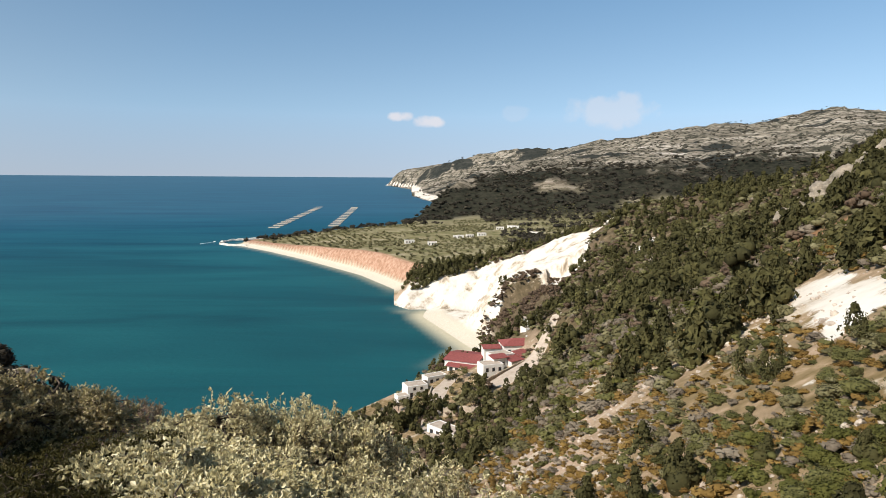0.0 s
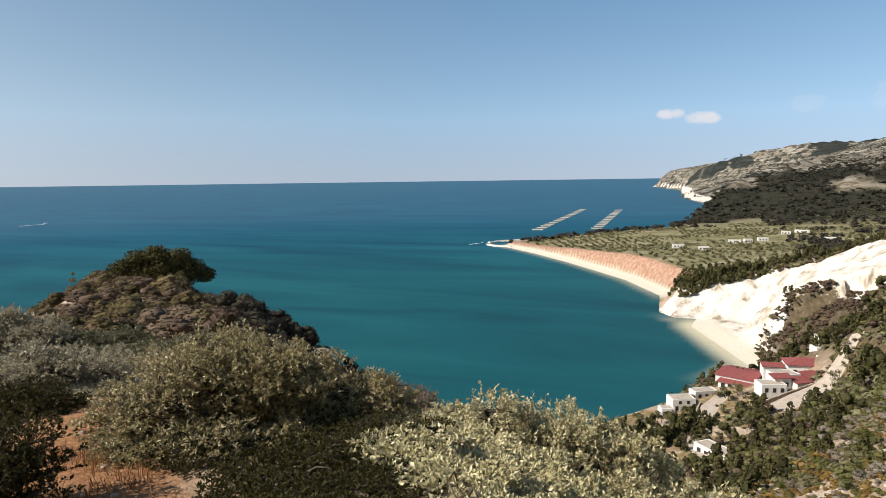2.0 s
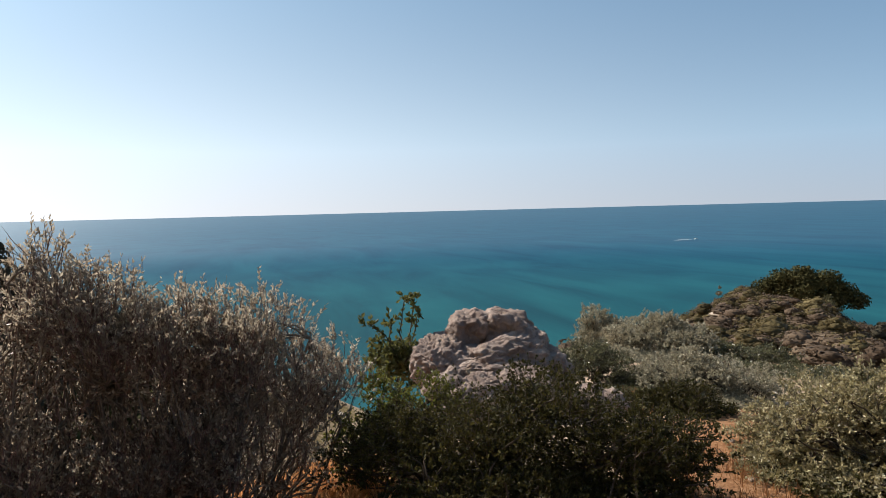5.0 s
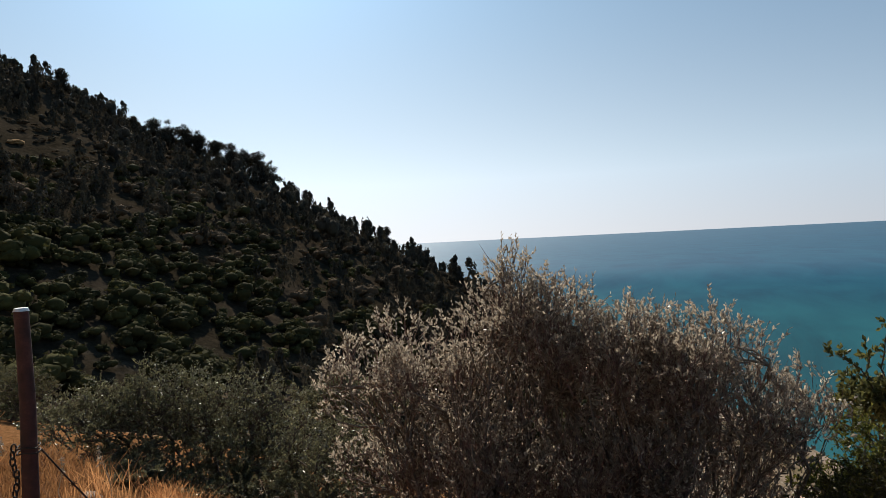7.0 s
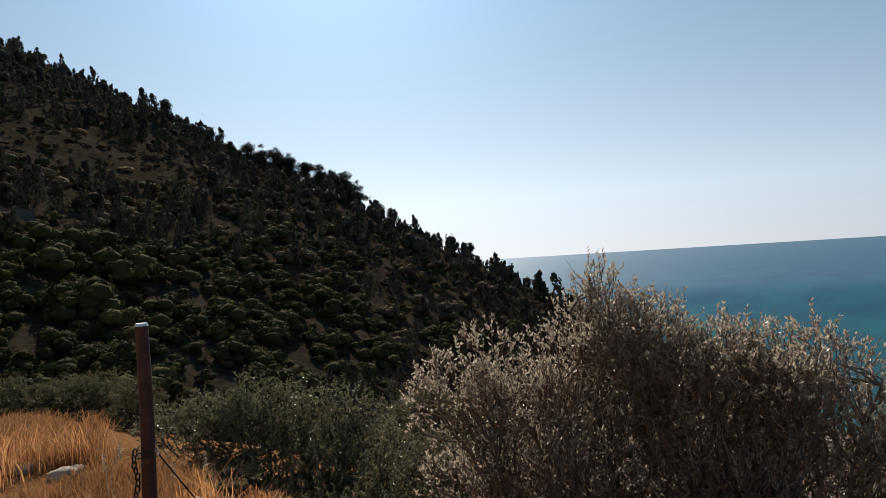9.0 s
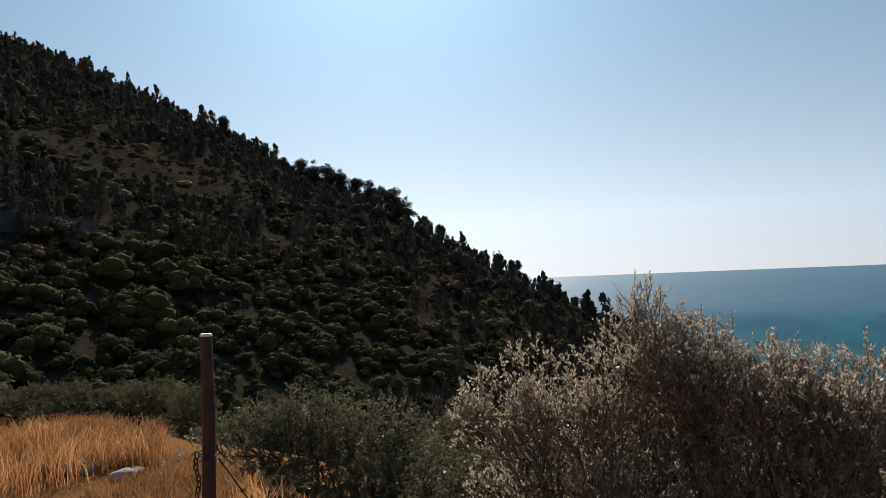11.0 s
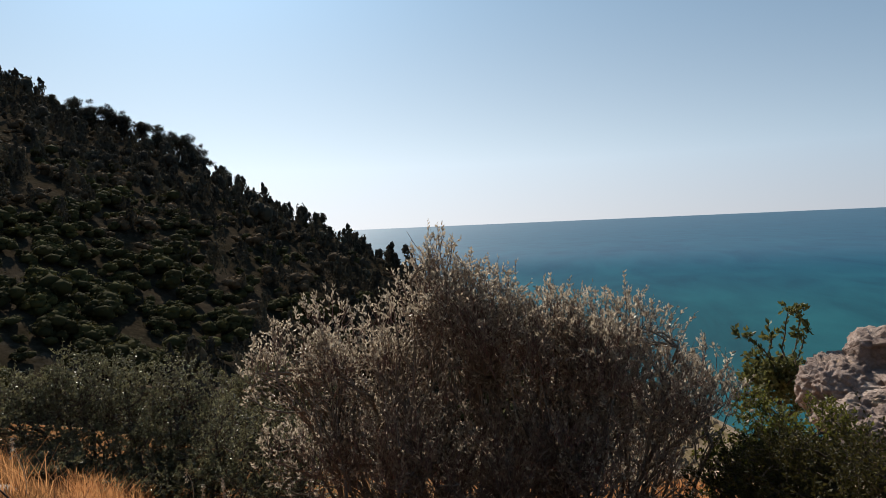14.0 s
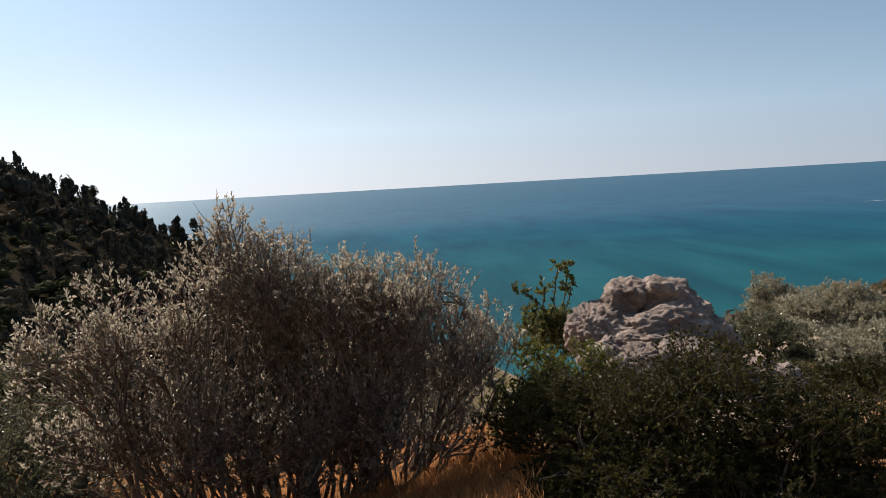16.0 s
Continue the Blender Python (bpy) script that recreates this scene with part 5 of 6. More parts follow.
for i, (az, d, z, rx, ry, rz) in enumerate(OUTCROP):
    px, py = spot(az, d)
    b = boulder("boulder", (px - ox, py - oy, z - outcrop.location.z), (rx * 1.12, ry * 1.1, rz * 1.2), 11 + i, LIMESTONE, 6 if rx > 0.24 else 5, radians(az), 0.40)
    b.parent = outcrop
tagged(outcrop, "weathered pinkish-grey limestone outcrop of stacked pitted boulders", "rock")

STONE = plain("pale_stone", (0.25, 0.19, 0.145), (0.50, 0.41, 0.33), 0.9, 9, depth=0.006)
stones = [(53.5, 3.55, 0.16), (55.3, 3.8, 0.12), (51.5, 3.45, 0.10), (57.0, 4.15, 0.09), (50.3, 4.6, 0.05), (52.5, 4.9, 0.05), (54.5, 5.1, 0.04), (51.6, 5.3, 0.05), (49.7, 4.1, 0.04), (55.8, 4.75, 0.04),
          (53.8, 4.4, 0.035), (52.0, 4.2, 0.03), (50.8, 5.7, 0.05), (114, 4.15, 0.07), (116, 4.3, 0.05), (107, 4.0, 0.05), (93.5, 3.75, 0.06), (91, 3.85, 0.05), (138.5, 5.2, 0.08), (147.5, 6.2, 0.10), (146.6, 6.3, 0.07),
          (151, 6.6, 0.12), (149.8, 6.5, 0.08), (97, 3.8, 0.04)]
for i, (az, d, r) in enumerate((a, b, c * (0.55 if a < 60 else 1.0)) for a, b, c in stones):
    px, py = spot(az, d)
    ob = boulder("stone", (px, py, ground_at(px, py) + r * 0.18), (r, r * 0.8, r * 0.5), 40 + i, STONE, 3, i * 1.3, 0.3)
    tagged(ob, "pale limestone block at the path's edge" if r > 0.09 else "small pale stone lying on the dry ground", "stone", "stones by the path")

# rocky crest of the slope
CRAG = plain("grey_crag", (0.12, 0.105, 0.082), (0.31, 0.265, 0.21), 0.95, 0.5, depth=0.1)
crags = [(-27.4 - 0.42 * i + 0.3 * math.sin(i * 2.1), 172 + 7 * math.sin(i * 1.7) + 0.9 * i, 2.4 + 1.3 * abs(math.sin(i * 2.9)), 2.2 + 0.16 * i + 1.2 * abs(math.cos(i * 1.3))) for i in range(19)]
for i, (az, d, r, h) in enumerate(crags):
    px, py = spot(az, d)
    ob = boulder("crag", (px, py, ground_at(px, py) + h * 0.2), (r, r * 0.75, h * 0.85), 80 + i, CRAG, 4, i * 0.9, 0.62)
    tagged(ob, "grey limestone crag rising from the scrub on the crest", "rock", "crags on the crest")

# the knoll: ledges, a wind-bent pine, saplings and dark scrub on its flank
for i, (az, d, r) in enumerate([(50.5, 26, 0.55), (51.5, 25.2, 0.4), (49.6, 26.5, 0.4), (46.2, 31, 0.8), (45.4, 31.5, 0.7), (47.3, 30.5, 0.6), (45.0, 27, 0.5), (43.8, 27.5, 0.45), (46.3, 24, 0.4), (33.4, 22.5, 0.34)]):
    px, py = spot(az, d)
    ob = boulder("ledge" if i < 9 else "boulder", (px, py, ground_at(px, py) + r * (-0.06 if i < 9 else 0.35)), (r * 1.3, r, r * (0.26 if i < 9 else 0.7)), 120 + i, STONE, 3, i * 0.8, 0.3)
    tagged(ob, "flat pale rock ledge breaking through the knoll" if i < 9 else "pale boulder standing on the knoll's flank", "rock")


def tree(name, label, base, height_m, crown, leaf_mat, lean=(0, 0), leaf=0.10, quads=1500, trunk_r=0.07, group=""):
    """A small tree: tapered trunk with limbs, and a crown of leafy lobes (x, y, z, r) about the base."""
    x0, y0 = base
    g = ground_at(x0, y0) - 0.05
    thing = new(name)
    thing.location = (x0, y0, g)
    c = np.array([l[:3] for l in crown])
    r = np.array([l[3] for l in crown])
    fork = np.array((lean[0] * 0.4, lean[1] * 0.4, height_m * 0.35))
    trunk = bent(np.zeros((1, 3)), fork[None], 6, 0.05)
    limbs = bent(np.repeat(fork[None], len(c), 0), c, 6, 0.10, 0.05)
    part("trunk", mesh_np("trunk", *merged([tubes(trunk, np.array([trunk_r]), np.array([trunk_r * 0.7]), 8), tubes(limbs, np.full(len(c), trunk_r * 0.55), np.full(len(c), trunk_r * 0.15), 5)]), DARK_BARK, True), thing)
    pick = rng.choice(len(c), quads, p=r**2 / (r**2).sum())
    u = random_units(quads)
    p = c[pick] + u * r[pick][:, None] * rng.uniform(0.35, 1.1, (quads, 1)) * (1.0, 1.0, 0.7)
    n_ = u + random_units(quads)
    n_ /= np.linalg.norm(n_, axis=1, keepdims=True)
    part("crown", mesh_np("crown", *strip_doubles(*leaf_tris(p, n_, leaf)), leaf_mat), thing)
    return tagged(thing, label, "tree", group)


tree("pine_tree", "low wind-bent pine with a flat dark crown on the knoll", spot(46.0, 33.0), 1.5,
     [(-1.1, -0.9, 0.85, 0.58), (-0.6, -0.5, 1.25, 0.62), (0.0, 0.0, 1.40, 0.64), (0.7, 0.6, 1.25, 0.64), (1.1, 1.0, 0.8, 0.60), (0.2, 0.0, 0.8, 0.8), (1.5, 1.4, 0.4, 0.5), (-0.6, -0.5, 0.6, 0.6), (0.9, 0.7, 0.4, 0.7)], LEAF_PINE, (0.3, 0.3), 0.10, 13000, 0.09)
tree("sapling", "small dark pine on the seaward flank", spot(41.0, 33.5), 1.4, [(0, 0, 0.6, 0.32), (0, 0, 0.95, 0.28), (0.05, 0, 1.25, 0.18)], LEAF_PINE, (0, 0), 0.08, 700, 0.04)
tree("sapling", "thin dead sapling with brown needles on the knoll", spot(51.9, 29), 1.1, [(0, 0, 0.55, 0.16), (0, 0, 0.85, 0.13), (0.03, 0, 1.1, 0.08)], LEAF_TAN, (0, 0), 0.06, 260, 0.02)
tree("sapling", "bushy young pine on the knoll", spot(44.3, 28.5), 1.1, [(0, 0, 0.4, 0.35), (0, 0, 0.75, 0.28), (0, 0, 1.05, 0.16)], LEAF_OLIVE, (0, 0), 0.08, 600, 0.03)

LEAF_KNOLL = foliage("knoll_scrub_leaves", (0.050, 0.038, 0.017), (0.120, 0.092, 0.042), (0.22, 0.172, 0.084), 0.2, 0.7, 0.6, 0.1, plants=True)
kx, ky, kd = scattered(2200, (26, 66), (10, 46), 1.2)
sd, sh, sw = along(kx, ky, SPUR)
ok = (sd < 15) & (np.hypot(kx + 22.0, ky - 22.5) + 1.2 * fbm(kx, ky, 1.5, 2, 4) > 2.6) & (kd > np.where((kx + ky) > 0, 12, 15)) & (BARE(kx * 3, ky * 3) < 0.32)
kx, ky, kd, sd = keep(ok, kx, ky, kd, sd)
# The flank turned from the sun gets darker leaves, its shade put into colour.
right_side = ((kx + 4.2) * (23 - 3.4) - (ky - 3.4) * (-26 + 4.2)) > 0
for k, mask, lab in (("pine", right_side & (sd > 2.2), "dark scrub on the shaded flank of the knoll"), ("ochre", ~(right_side & (sd > 2.2)) & (rng.random(len(kx)) < 0.55), "low dry brown scrub on the knoll"),
                     ("olive", ~(right_side & (sd > 2.2)) & (rng.random(len(kx)) < 0.40), "olive-green scrub on the knoll")):
    w = np.clip(rng.gamma(5.0, 0.18, mask.sum()), 0.4, 1.3)
    flat = np.where(sd[mask] < 3.5, 0.58, 0.75) * rng.uniform(0.7, 1.3, mask.sum())
    clumps = [clump(6, 280, 0.070, "dome") for _ in range(6)]
    me = plant_mesh(k + "_knoll_scrub", planted(clumps, kx[mask], ky[mask], np.stack([w, w * flat], 1)), {"ochre": LEAF_RUSSET, "olive": LEAF_KNOLL, "pine": LEAF_SHADY}[k])
    tagged(new(k + "_knoll_scrub", me), lab, "scrub", kind="stuff")

# ---- fig sapling above the rock ----
fx, fy = spot(79.2, 6.9)
fg = ground_at(fx, fy)
fig = new("fig_sapling")
fig.location = (fx, fy, fg)
LEAF_FIG = foliage("fig_leaves", (0.026, 0.032, 0.009), (0.085, 0.090, 0.024), (0.21, 0.195, 0.065), 0.4, 0.45, 2.0)
side = np.array((math.cos(radians(79.2)), math.sin(radians(79.2)), 0))       # to the right as seen from the lookout
low_z = 71.13 - fg
trunk_line = bent(np.array([[0.0, 0, -0.05]]), np.array([[*(side * 0.05)[:2], low_z * 0.72]]), 9, 0.05)
tips = [(0.06, 1.0), (0.16, 0.96), (0.24, 0.86), (-0.22, 0.84), (-0.13, 0.72), (0.15, 0.70), (-0.30, 0.60), (0.28, 0.58), (-0.04, 0.86), (-0.24, 0.45), (0.22, 0.42)]
starts = np.array([trunk_line[0, min(8, 2 + int(6 * z_))] * (1, 1, 0.80) for s_, z_ in tips])
ends = np.array([side * s_ + np.array((0.06 * math.sin(i), 0.06 * math.cos(i), low_z * z_)) for i, (s_, z_) in enumerate(tips)])
fig_paths = bent(starts, ends, 8, 0.10, 0.03)
part("trunk", mesh_np("trunk", *tubes(trunk_line, np.array([0.026]), np.array([0.012]), 6), DARK_BARK, True), fig)
for i in range(len(tips)):
    part("stem", mesh_np("stem", *tubes(fig_paths[i:i + 1], np.array([0.011]), np.array([0.004]), 6), DARK_BARK, True), fig)
rosettes = bent(np.repeat(ends, 6, 0) - (0, 0, 0.05), np.repeat(ends, 6, 0) + random_units(6 * len(ends)) * 0.09, 4, 0.1)
inner = random_units(1200) * (0.30, 0.30, 0.24) * rng.uniform(0.3, 1.0, (1200, 1)) + (0, 0, low_z * 0.58)
part("foliage", mesh_np("foliage", *merged([leaves_along(rosettes, 9, 0.055, 0.034, 0.1), leaves_along(fig_paths, 34, 0.052, 0.032, 0.25), leaf_quads(inner, random_units(1200), 0.06, 0.04)]), LEAF_FIG), fig)
tagged(fig, "crooked young fig sapling with sparse yellow-green leaves", "tree")

# ---- fence post ----
RUST = Nodes("rusted_painted_steel")
_n = RUST.noise(18, 7, 0.7)
RUST = RUST.done(RUST.ramp(_n, (0.3, (0.022, 0.008, 0.007)), (0.55, (0.058, 0.018, 0.014)), (0.75, (0.11, 0.042, 0.028))), 0.75, 0.2, RUST.bump(_n, 0.5, 0.004))
px, py = spot(141.5, 3.15)
pg = ground_at(px, py)
post = new("fence_post")
post.location = (px, py, pg)
top = 71.825 - pg
paths = np.array([[(0, 0, -0.25), (0.004, 0, top * 0.4), (-0.004, 0.003, top * 0.75), (0, 0, top)]])
part("pole", mesh_np("pole", *tubes(paths, np.array([0.031]), np.array([0.025]), 14), RUST, True), post)
# much paler than the pole below it
PALE_CAP = plain("pale_cap_metal", (0.45, 0.44, 0.42), (0.75, 0.74, 0.72), 0.45, 30, 0.6)
bm = bmesh.new()
bmesh.ops.create_cone(bm, cap_ends=True, segments=16, radius1=0.028, radius2=0.023, depth=0.012, matrix=Matrix.Translation((0, 0, top + 0.006)))
cap_me = bpy.data.meshes.new("cap")
bm.to_mesh(cap_me)
bm.free()
cap_me.materials.append(PALE_CAP)
part("cap", cap_me, post, "pale end cap")
IRON = plain("dark_iron", (0.02, 0.016, 0.014), (0.06, 0.045, 0.04), 0.6, 40, 0.6)


def link(at, turn, r=0.016, thick=0.0035):
    """One oval chain link as an upright ring."""
    t = np.linspace(0, 2 * np.pi, 13)
    p = np.stack([np.cos(t) * r * 0.62 * math.cos(turn), np.cos(t) * r * 0.62 * math.sin(turn), np.sin(t) * r], 1) + at
    return tubes(p[None], np.array([thick]), np.array([thick]), 5)


left = np.array((-math.cos(radians(141.5)), -math.sin(radians(141.5)), 0))
chain = [link(left * (0.046 + 0.006 * math.sin(i)) + np.array((0, 0, top - 0.50 - i * 0.024)), 1.57 * (i % 2)) for i in range(15)]
part("chain", mesh_np("chain", *merged(chain), IRON, True), post, "hanging rusty chain")
ring_t = np.linspace(0, 2 * np.pi, 17)
for hz in (top - 0.50, top - 0.52, top - 0.86):
    ring = np.stack([np.cos(ring_t) * 0.038, np.sin(ring_t) * 0.038, np.full(17, hz) + 0.004 * np.sin(3 * ring_t)], 1)
    part("wire_tie", mesh_np("wire_tie", *tubes(ring[None], np.array([0.003]), np.array([0.003]), 5), IRON, True), post)
tagged(post, "rusty red-brown steel fence post with a pale cap", "fence post")
wire_end = np.array((*spot(131.5, 3.9), 0))
wire_end[2] = ground_at(wire_end[0], wire_end[1]) + 0.05
w0 = np.array((px, py, pg + top - 0.52)) - left * 0.04
tt = np.linspace(0, 1, 14)[:, None]
wire_path = w0 * (1 - tt) + wire_end * tt - np.array((0, 0, 1)) * 0.10 * np.sin(np.pi * tt)
wire_thing = new("barbed_wire")
wire_thing.location = w0
part("strand", mesh_np("strand", *tubes((wire_path - w0)[None], np.array([0.0035]), np.array([0.0035]), 5), IRON, True), wire_thing)
for i in range(2, 13, 2):
    ends_ = random_units(3) * 0.016
    part("barb", mesh_np("barb", *tubes(np.stack([wire_path[i] - w0 - ends_, wire_path[i] - w0 + ends_], 1), np.full(3, 0.002), np.full(3, 0.001), 4), IRON), wire_thing)
tagged(wire_thing, "slack strand of barbed wire running from the post to the ground", "wire")

# ---- dry grass ----
STRAW = foliage("dry_grass_blades", (0.085, 0.033, 0.013), (0.22, 0.090, 0.032), (0.42, 0.215, 0.092), 0.5, 0.6, 1.8, 0.3)


# Brighter copy of the straw blades, with sunlight put into the colour.
SUNLIT_STRAW = foliage("sunlit_grass_blades", (0.19, 0.070, 0.025), (0.50, 0.205, 0.075), (0.72, 0.40, 0.18), 0.55, 0.6, 1.8, 0.3)


def grass(name, label, n, az, dist, tall, keep_fn=None, mat=None):
    """Blades of dry grass, each a thin strip bent over at the top, in tufts."""
    tuft_x, tuft_y, td = scattered(n // 14, az, dist, 1.6)
    if keep_fn is not None:
        m = keep_fn(tuft_x, tuft_y, td)
        tuft_x, tuft_y = tuft_x[m], tuft_y[m]
    x = np.repeat(tuft_x, 14) + rng.normal(0, 0.055, len(tuft_x) * 14)
    y = np.repeat(tuft_y, 14) + rng.normal(0, 0.055, len(tuft_x) * 14)
    z = height(x, y) - 0.01
    k = len(x)
    base = np.stack([x, y, z], 1)
    h = (tall * rng.uniform(0.45, 1.25, k))[:, None]
    lean = np.concatenate([rng.normal(0, 0.30, (k, 2)), np.zeros((k, 1))], 1) * h
    side_ = np.concatenate([rng.normal(size=(k, 2)), np.zeros((k, 1))], 1)
    side_ = side_ / np.linalg.norm(side_, axis=1, keepdims=True) * 0.0028
    mid, tip = base + lean * 0.3 + h * (0, 0, 0.6), base + lean + h * (0, 0, 0.95)
    v = np.stack([base - side_, base + side_, mid + side_ * 0.8, mid - side_ * 0.8, tip + side_ * 0.5, tip - side_ * 0.5], 1).reshape(-1, 3)
    i = np.arange(k)[:, None] * 6
    f = np.concatenate([i + np.array([[0, 1, 2, 3]]), i + np.array([[3, 2, 4, 5]])])
    return tagged(new(name, mesh_np(name, v, f, mat or STRAW)), label, "grass", kind="stuff")


grass("dry_grass", "golden dry grass on the bank behind the post", 52000, (135, 168), (3.9, 8.6), 0.20, lambda x, y, d: (fbm(x, y, 0.9, 3, 33) < 0.16) & (d < np.where(x > 0.70 * y, 8.6, 6.2)))
grass("dry_grass", "tall pale gold grass tufts on the bank", 9000, (135, 168), (3.9, 8.2), 0.30, lambda x, y, d: (fbm(x, y, 0.7, 3, 36) > 0.12) & (d < np.where(x > 0.70 * y, 8.2, 6.0)), SUNLIT_STRAW)
grass("dry_grass", "golden dry grass at the foot of the bushes", 46000, (82, 134), (2.7, 6.2), 0.15, lambda x, y, d: fbm(x, y, 0.8, 2, 34) < 0.30, SUNLIT_STRAW)
grass("dry_grass", "sparse dry grass along the path", 2600, (46, 60), (3.4, 7.0), 0.10, lambda x, y, d: fbm(x, y, 0.7, 2, 35) > 0.1)

STALK = plain("pale_seed_stalk", (0.36, 0.27, 0.17), (0.62, 0.52, 0.38), 0.8, 30)
for i, (az, d, hgt) in enumerate([(124.3, 5.2, .34), (123.6, 5.3, .40), (122.8, 5.2, .33), (125.5, 5.3, .30), (121.7, 5.1, .28), (126.6, 5.4, .36), (143.5, 4.8, .5), (144.6, 5.0, .42), (139.8, 4.6, .40), (137.2, 4.7, .42), (118, 4.3, .25), (117, 4.4, .28)]):
    px_, py_ = spot(az, d)
    g_ = ground_at(px_, py_)
    p = bent(np.zeros((1, 3)), np.array([[0.05 * math.sin(i), 0.05 * math.cos(i * 1.7), hgt]]), 6, 0.05)
    head = p[:, -1] + np.concatenate([rng.normal(0, 0.007, (34, 2)), rng.uniform(-0.09, 0.02, (34, 1))], 1)
    st = new("grass_stalk")
    st.location = (px_, py_, g_)
    part("stem", mesh_np("stem", *tubes(p, np.array([0.0035]), np.array([0.002]), 4), STALK, True), st)
    part("seed_head", mesh_np("seed_head", *leaf_quads(head, random_units(34), 0.022, 0.010), STALK), st)
    tagged(st, "tall dried grass stalk with a pale seed head", "grass", "dried stalks")

# ---- taller pines along the crest of the pine hill ----
for i, (az, d, hgt) in enumerate([(124.6, 205, 8), (125.6, 207, 9), (126.8, 207, 8), (127.8, 209, 8.5), (128.9, 211, 8), (130.2, 212, 9), (131.2, 213, 9.5), (132.4, 214, 9), (133.4, 216, 8), (134.8, 220, 6), (139.6, 236, 8.5), (148.6, 276, 8), (149.8, 280, 10), (150.8, 282, 7), (121.8, 196, 5), (122.9, 197, 5.5), (115.2, 182, 5.5), (109.7, 172, 5)]):
    q = hgt / 8.0
    crown_ = [(rng.normal(0, 0.75) * q, rng.normal(0, 0.75) * q, hgt * rng.uniform(0.25, 0.88), rng.uniform(1.2, 2.0) * q) for _ in range(12)] + [(0, 0, hgt * 0.95, 0.9 * q)]
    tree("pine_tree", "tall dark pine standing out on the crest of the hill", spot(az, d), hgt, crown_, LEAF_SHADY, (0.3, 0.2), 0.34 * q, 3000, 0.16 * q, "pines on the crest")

# ---- hamlet above the beach ----
WHITE_WALL = plain("white_render", (0.62, 0.60, 0.57), (0.74, 0.72, 0.69), 0.85, 0.8, depth=0.01)
RED_ROOF = plain("red_tiles", (0.17, 0.045, 0.042), (0.28, 0.085, 0.078), 0.8, 1.6, depth=0.03)
GLASS = plain("dark_window", (0.02, 0.024, 0.028), (0.05, 0.055, 0.06), 0.12, 2.0)
FRAME = plain("brown_frame", (0.10, 0.055, 0.035), (0.18, 0.10, 0.065), 0.6, 6.0)
CONCRETE = plain("pale_concrete", (0.33, 0.27, 0.22), (0.46, 0.39, 0.33), 0.9, 0.7, depth=0.01)
STONE_WALL = plain("rubble_wall", (0.22, 0.17, 0.13), (0.48, 0.40, 0.31), 0.95, 1.2, depth=0.08)


def box_mesh(name, lo, hi, mat, bevel=0.0):
    bm = bmesh.new()
    bmesh.ops.create_cube(bm, size=1)
    for v in bm.verts:
        v.co = Vector([lo[i] + (v.co[i] + 0.5) * (hi[i] - lo[i]) for i in range(3)])
    if bevel:
        bmesh.ops.bevel(bm, geom=list(bm.edges), offset=bevel, segments=1, affect="EDGES")
    me = bpy.data.meshes.new(name)
    bm.to_mesh(me)
    bm.free()
    me.materials.append(mat)
    return me


def walls_mesh(w, d, h, t=0.35):
    """Four walls with thickness, as one mesh open above."""
    bm = bmesh.new()
    rings = []
    for dx, dy, z in ((0, 0, -1.5), (0, 0, h), (t, t, h), (t, t, -1.5)):
        rings.append([bm.verts.new((sx * (w / 2 - dx), sy * (d / 2 - dy), z)) for sx, sy in ((-1, -1), (1, -1), (1, 1), (-1, 1))])
    for a, b in zip(rings, rings[1:]):
        for i in range(4):
            bm.faces.new((a[i], a[(i + 1) % 4], b[(i + 1) % 4], b[i]))
    bmesh.ops.recalc_face_normals(bm, faces=bm.faces)
    me = bpy.data.meshes.new("wall")
    bm.to_mesh(me)
    bm.free()
    me.materials.append(WHITE_WALL)
    return me


def roof_mesh(w, d, h, kind, over=0.45, rise=1.0, t=0.18):
    """A roof slab with eaves: gable (ridge along x), hip, shed (rising to the back) or flat."""
    W, D = w / 2 + over, d / 2 + over
    bm = bmesh.new()
    if kind == "gable":
        up = [(-W, -D, h), (W, -D, h), (W, 0, h + rise), (-W, 0, h + rise), (-W, D, h), (W, D, h)]
        fs = [(0, 1, 2, 3), (3, 2, 5, 4)]
    elif kind == "hip":
        r = max(0.2, W - D)
        up = [(-W, -D, h), (W, -D, h), (W, D, h), (-W, D, h), (-r, 0, h + rise), (r, 0, h + rise)]
        fs = [(0, 1, 5, 4), (1, 2, 5), (2, 3, 4, 5), (3, 0, 4)]
    elif kind == "shed":
        up = [(-W, -D, h), (W, -D, h), (W, D, h + rise), (-W, D, h + rise)]
        fs = [(0, 1, 2, 3)]
    else:
        up = [(-W, -D, h), (W, -D, h), (W, D, h), (-W, D, h)]
        fs = [(0, 1, 2, 3)]
    vs = [bm.verts.new(p) for p in up]
    for f in fs:
        bm.faces.new([vs[i] for i in f])
    res = bmesh.ops.extrude_face_region(bm, geom=list(bm.faces))
    for v in res["geom"]:
        if isinstance(v, bmesh.types.BMVert):
            v.co.z += t
    bmesh.ops.recalc_face_normals(bm, faces=bm.faces)
    me = bpy.data.meshes.new("roof")
    bm.to_mesh(me)
    bm.free()
    return me


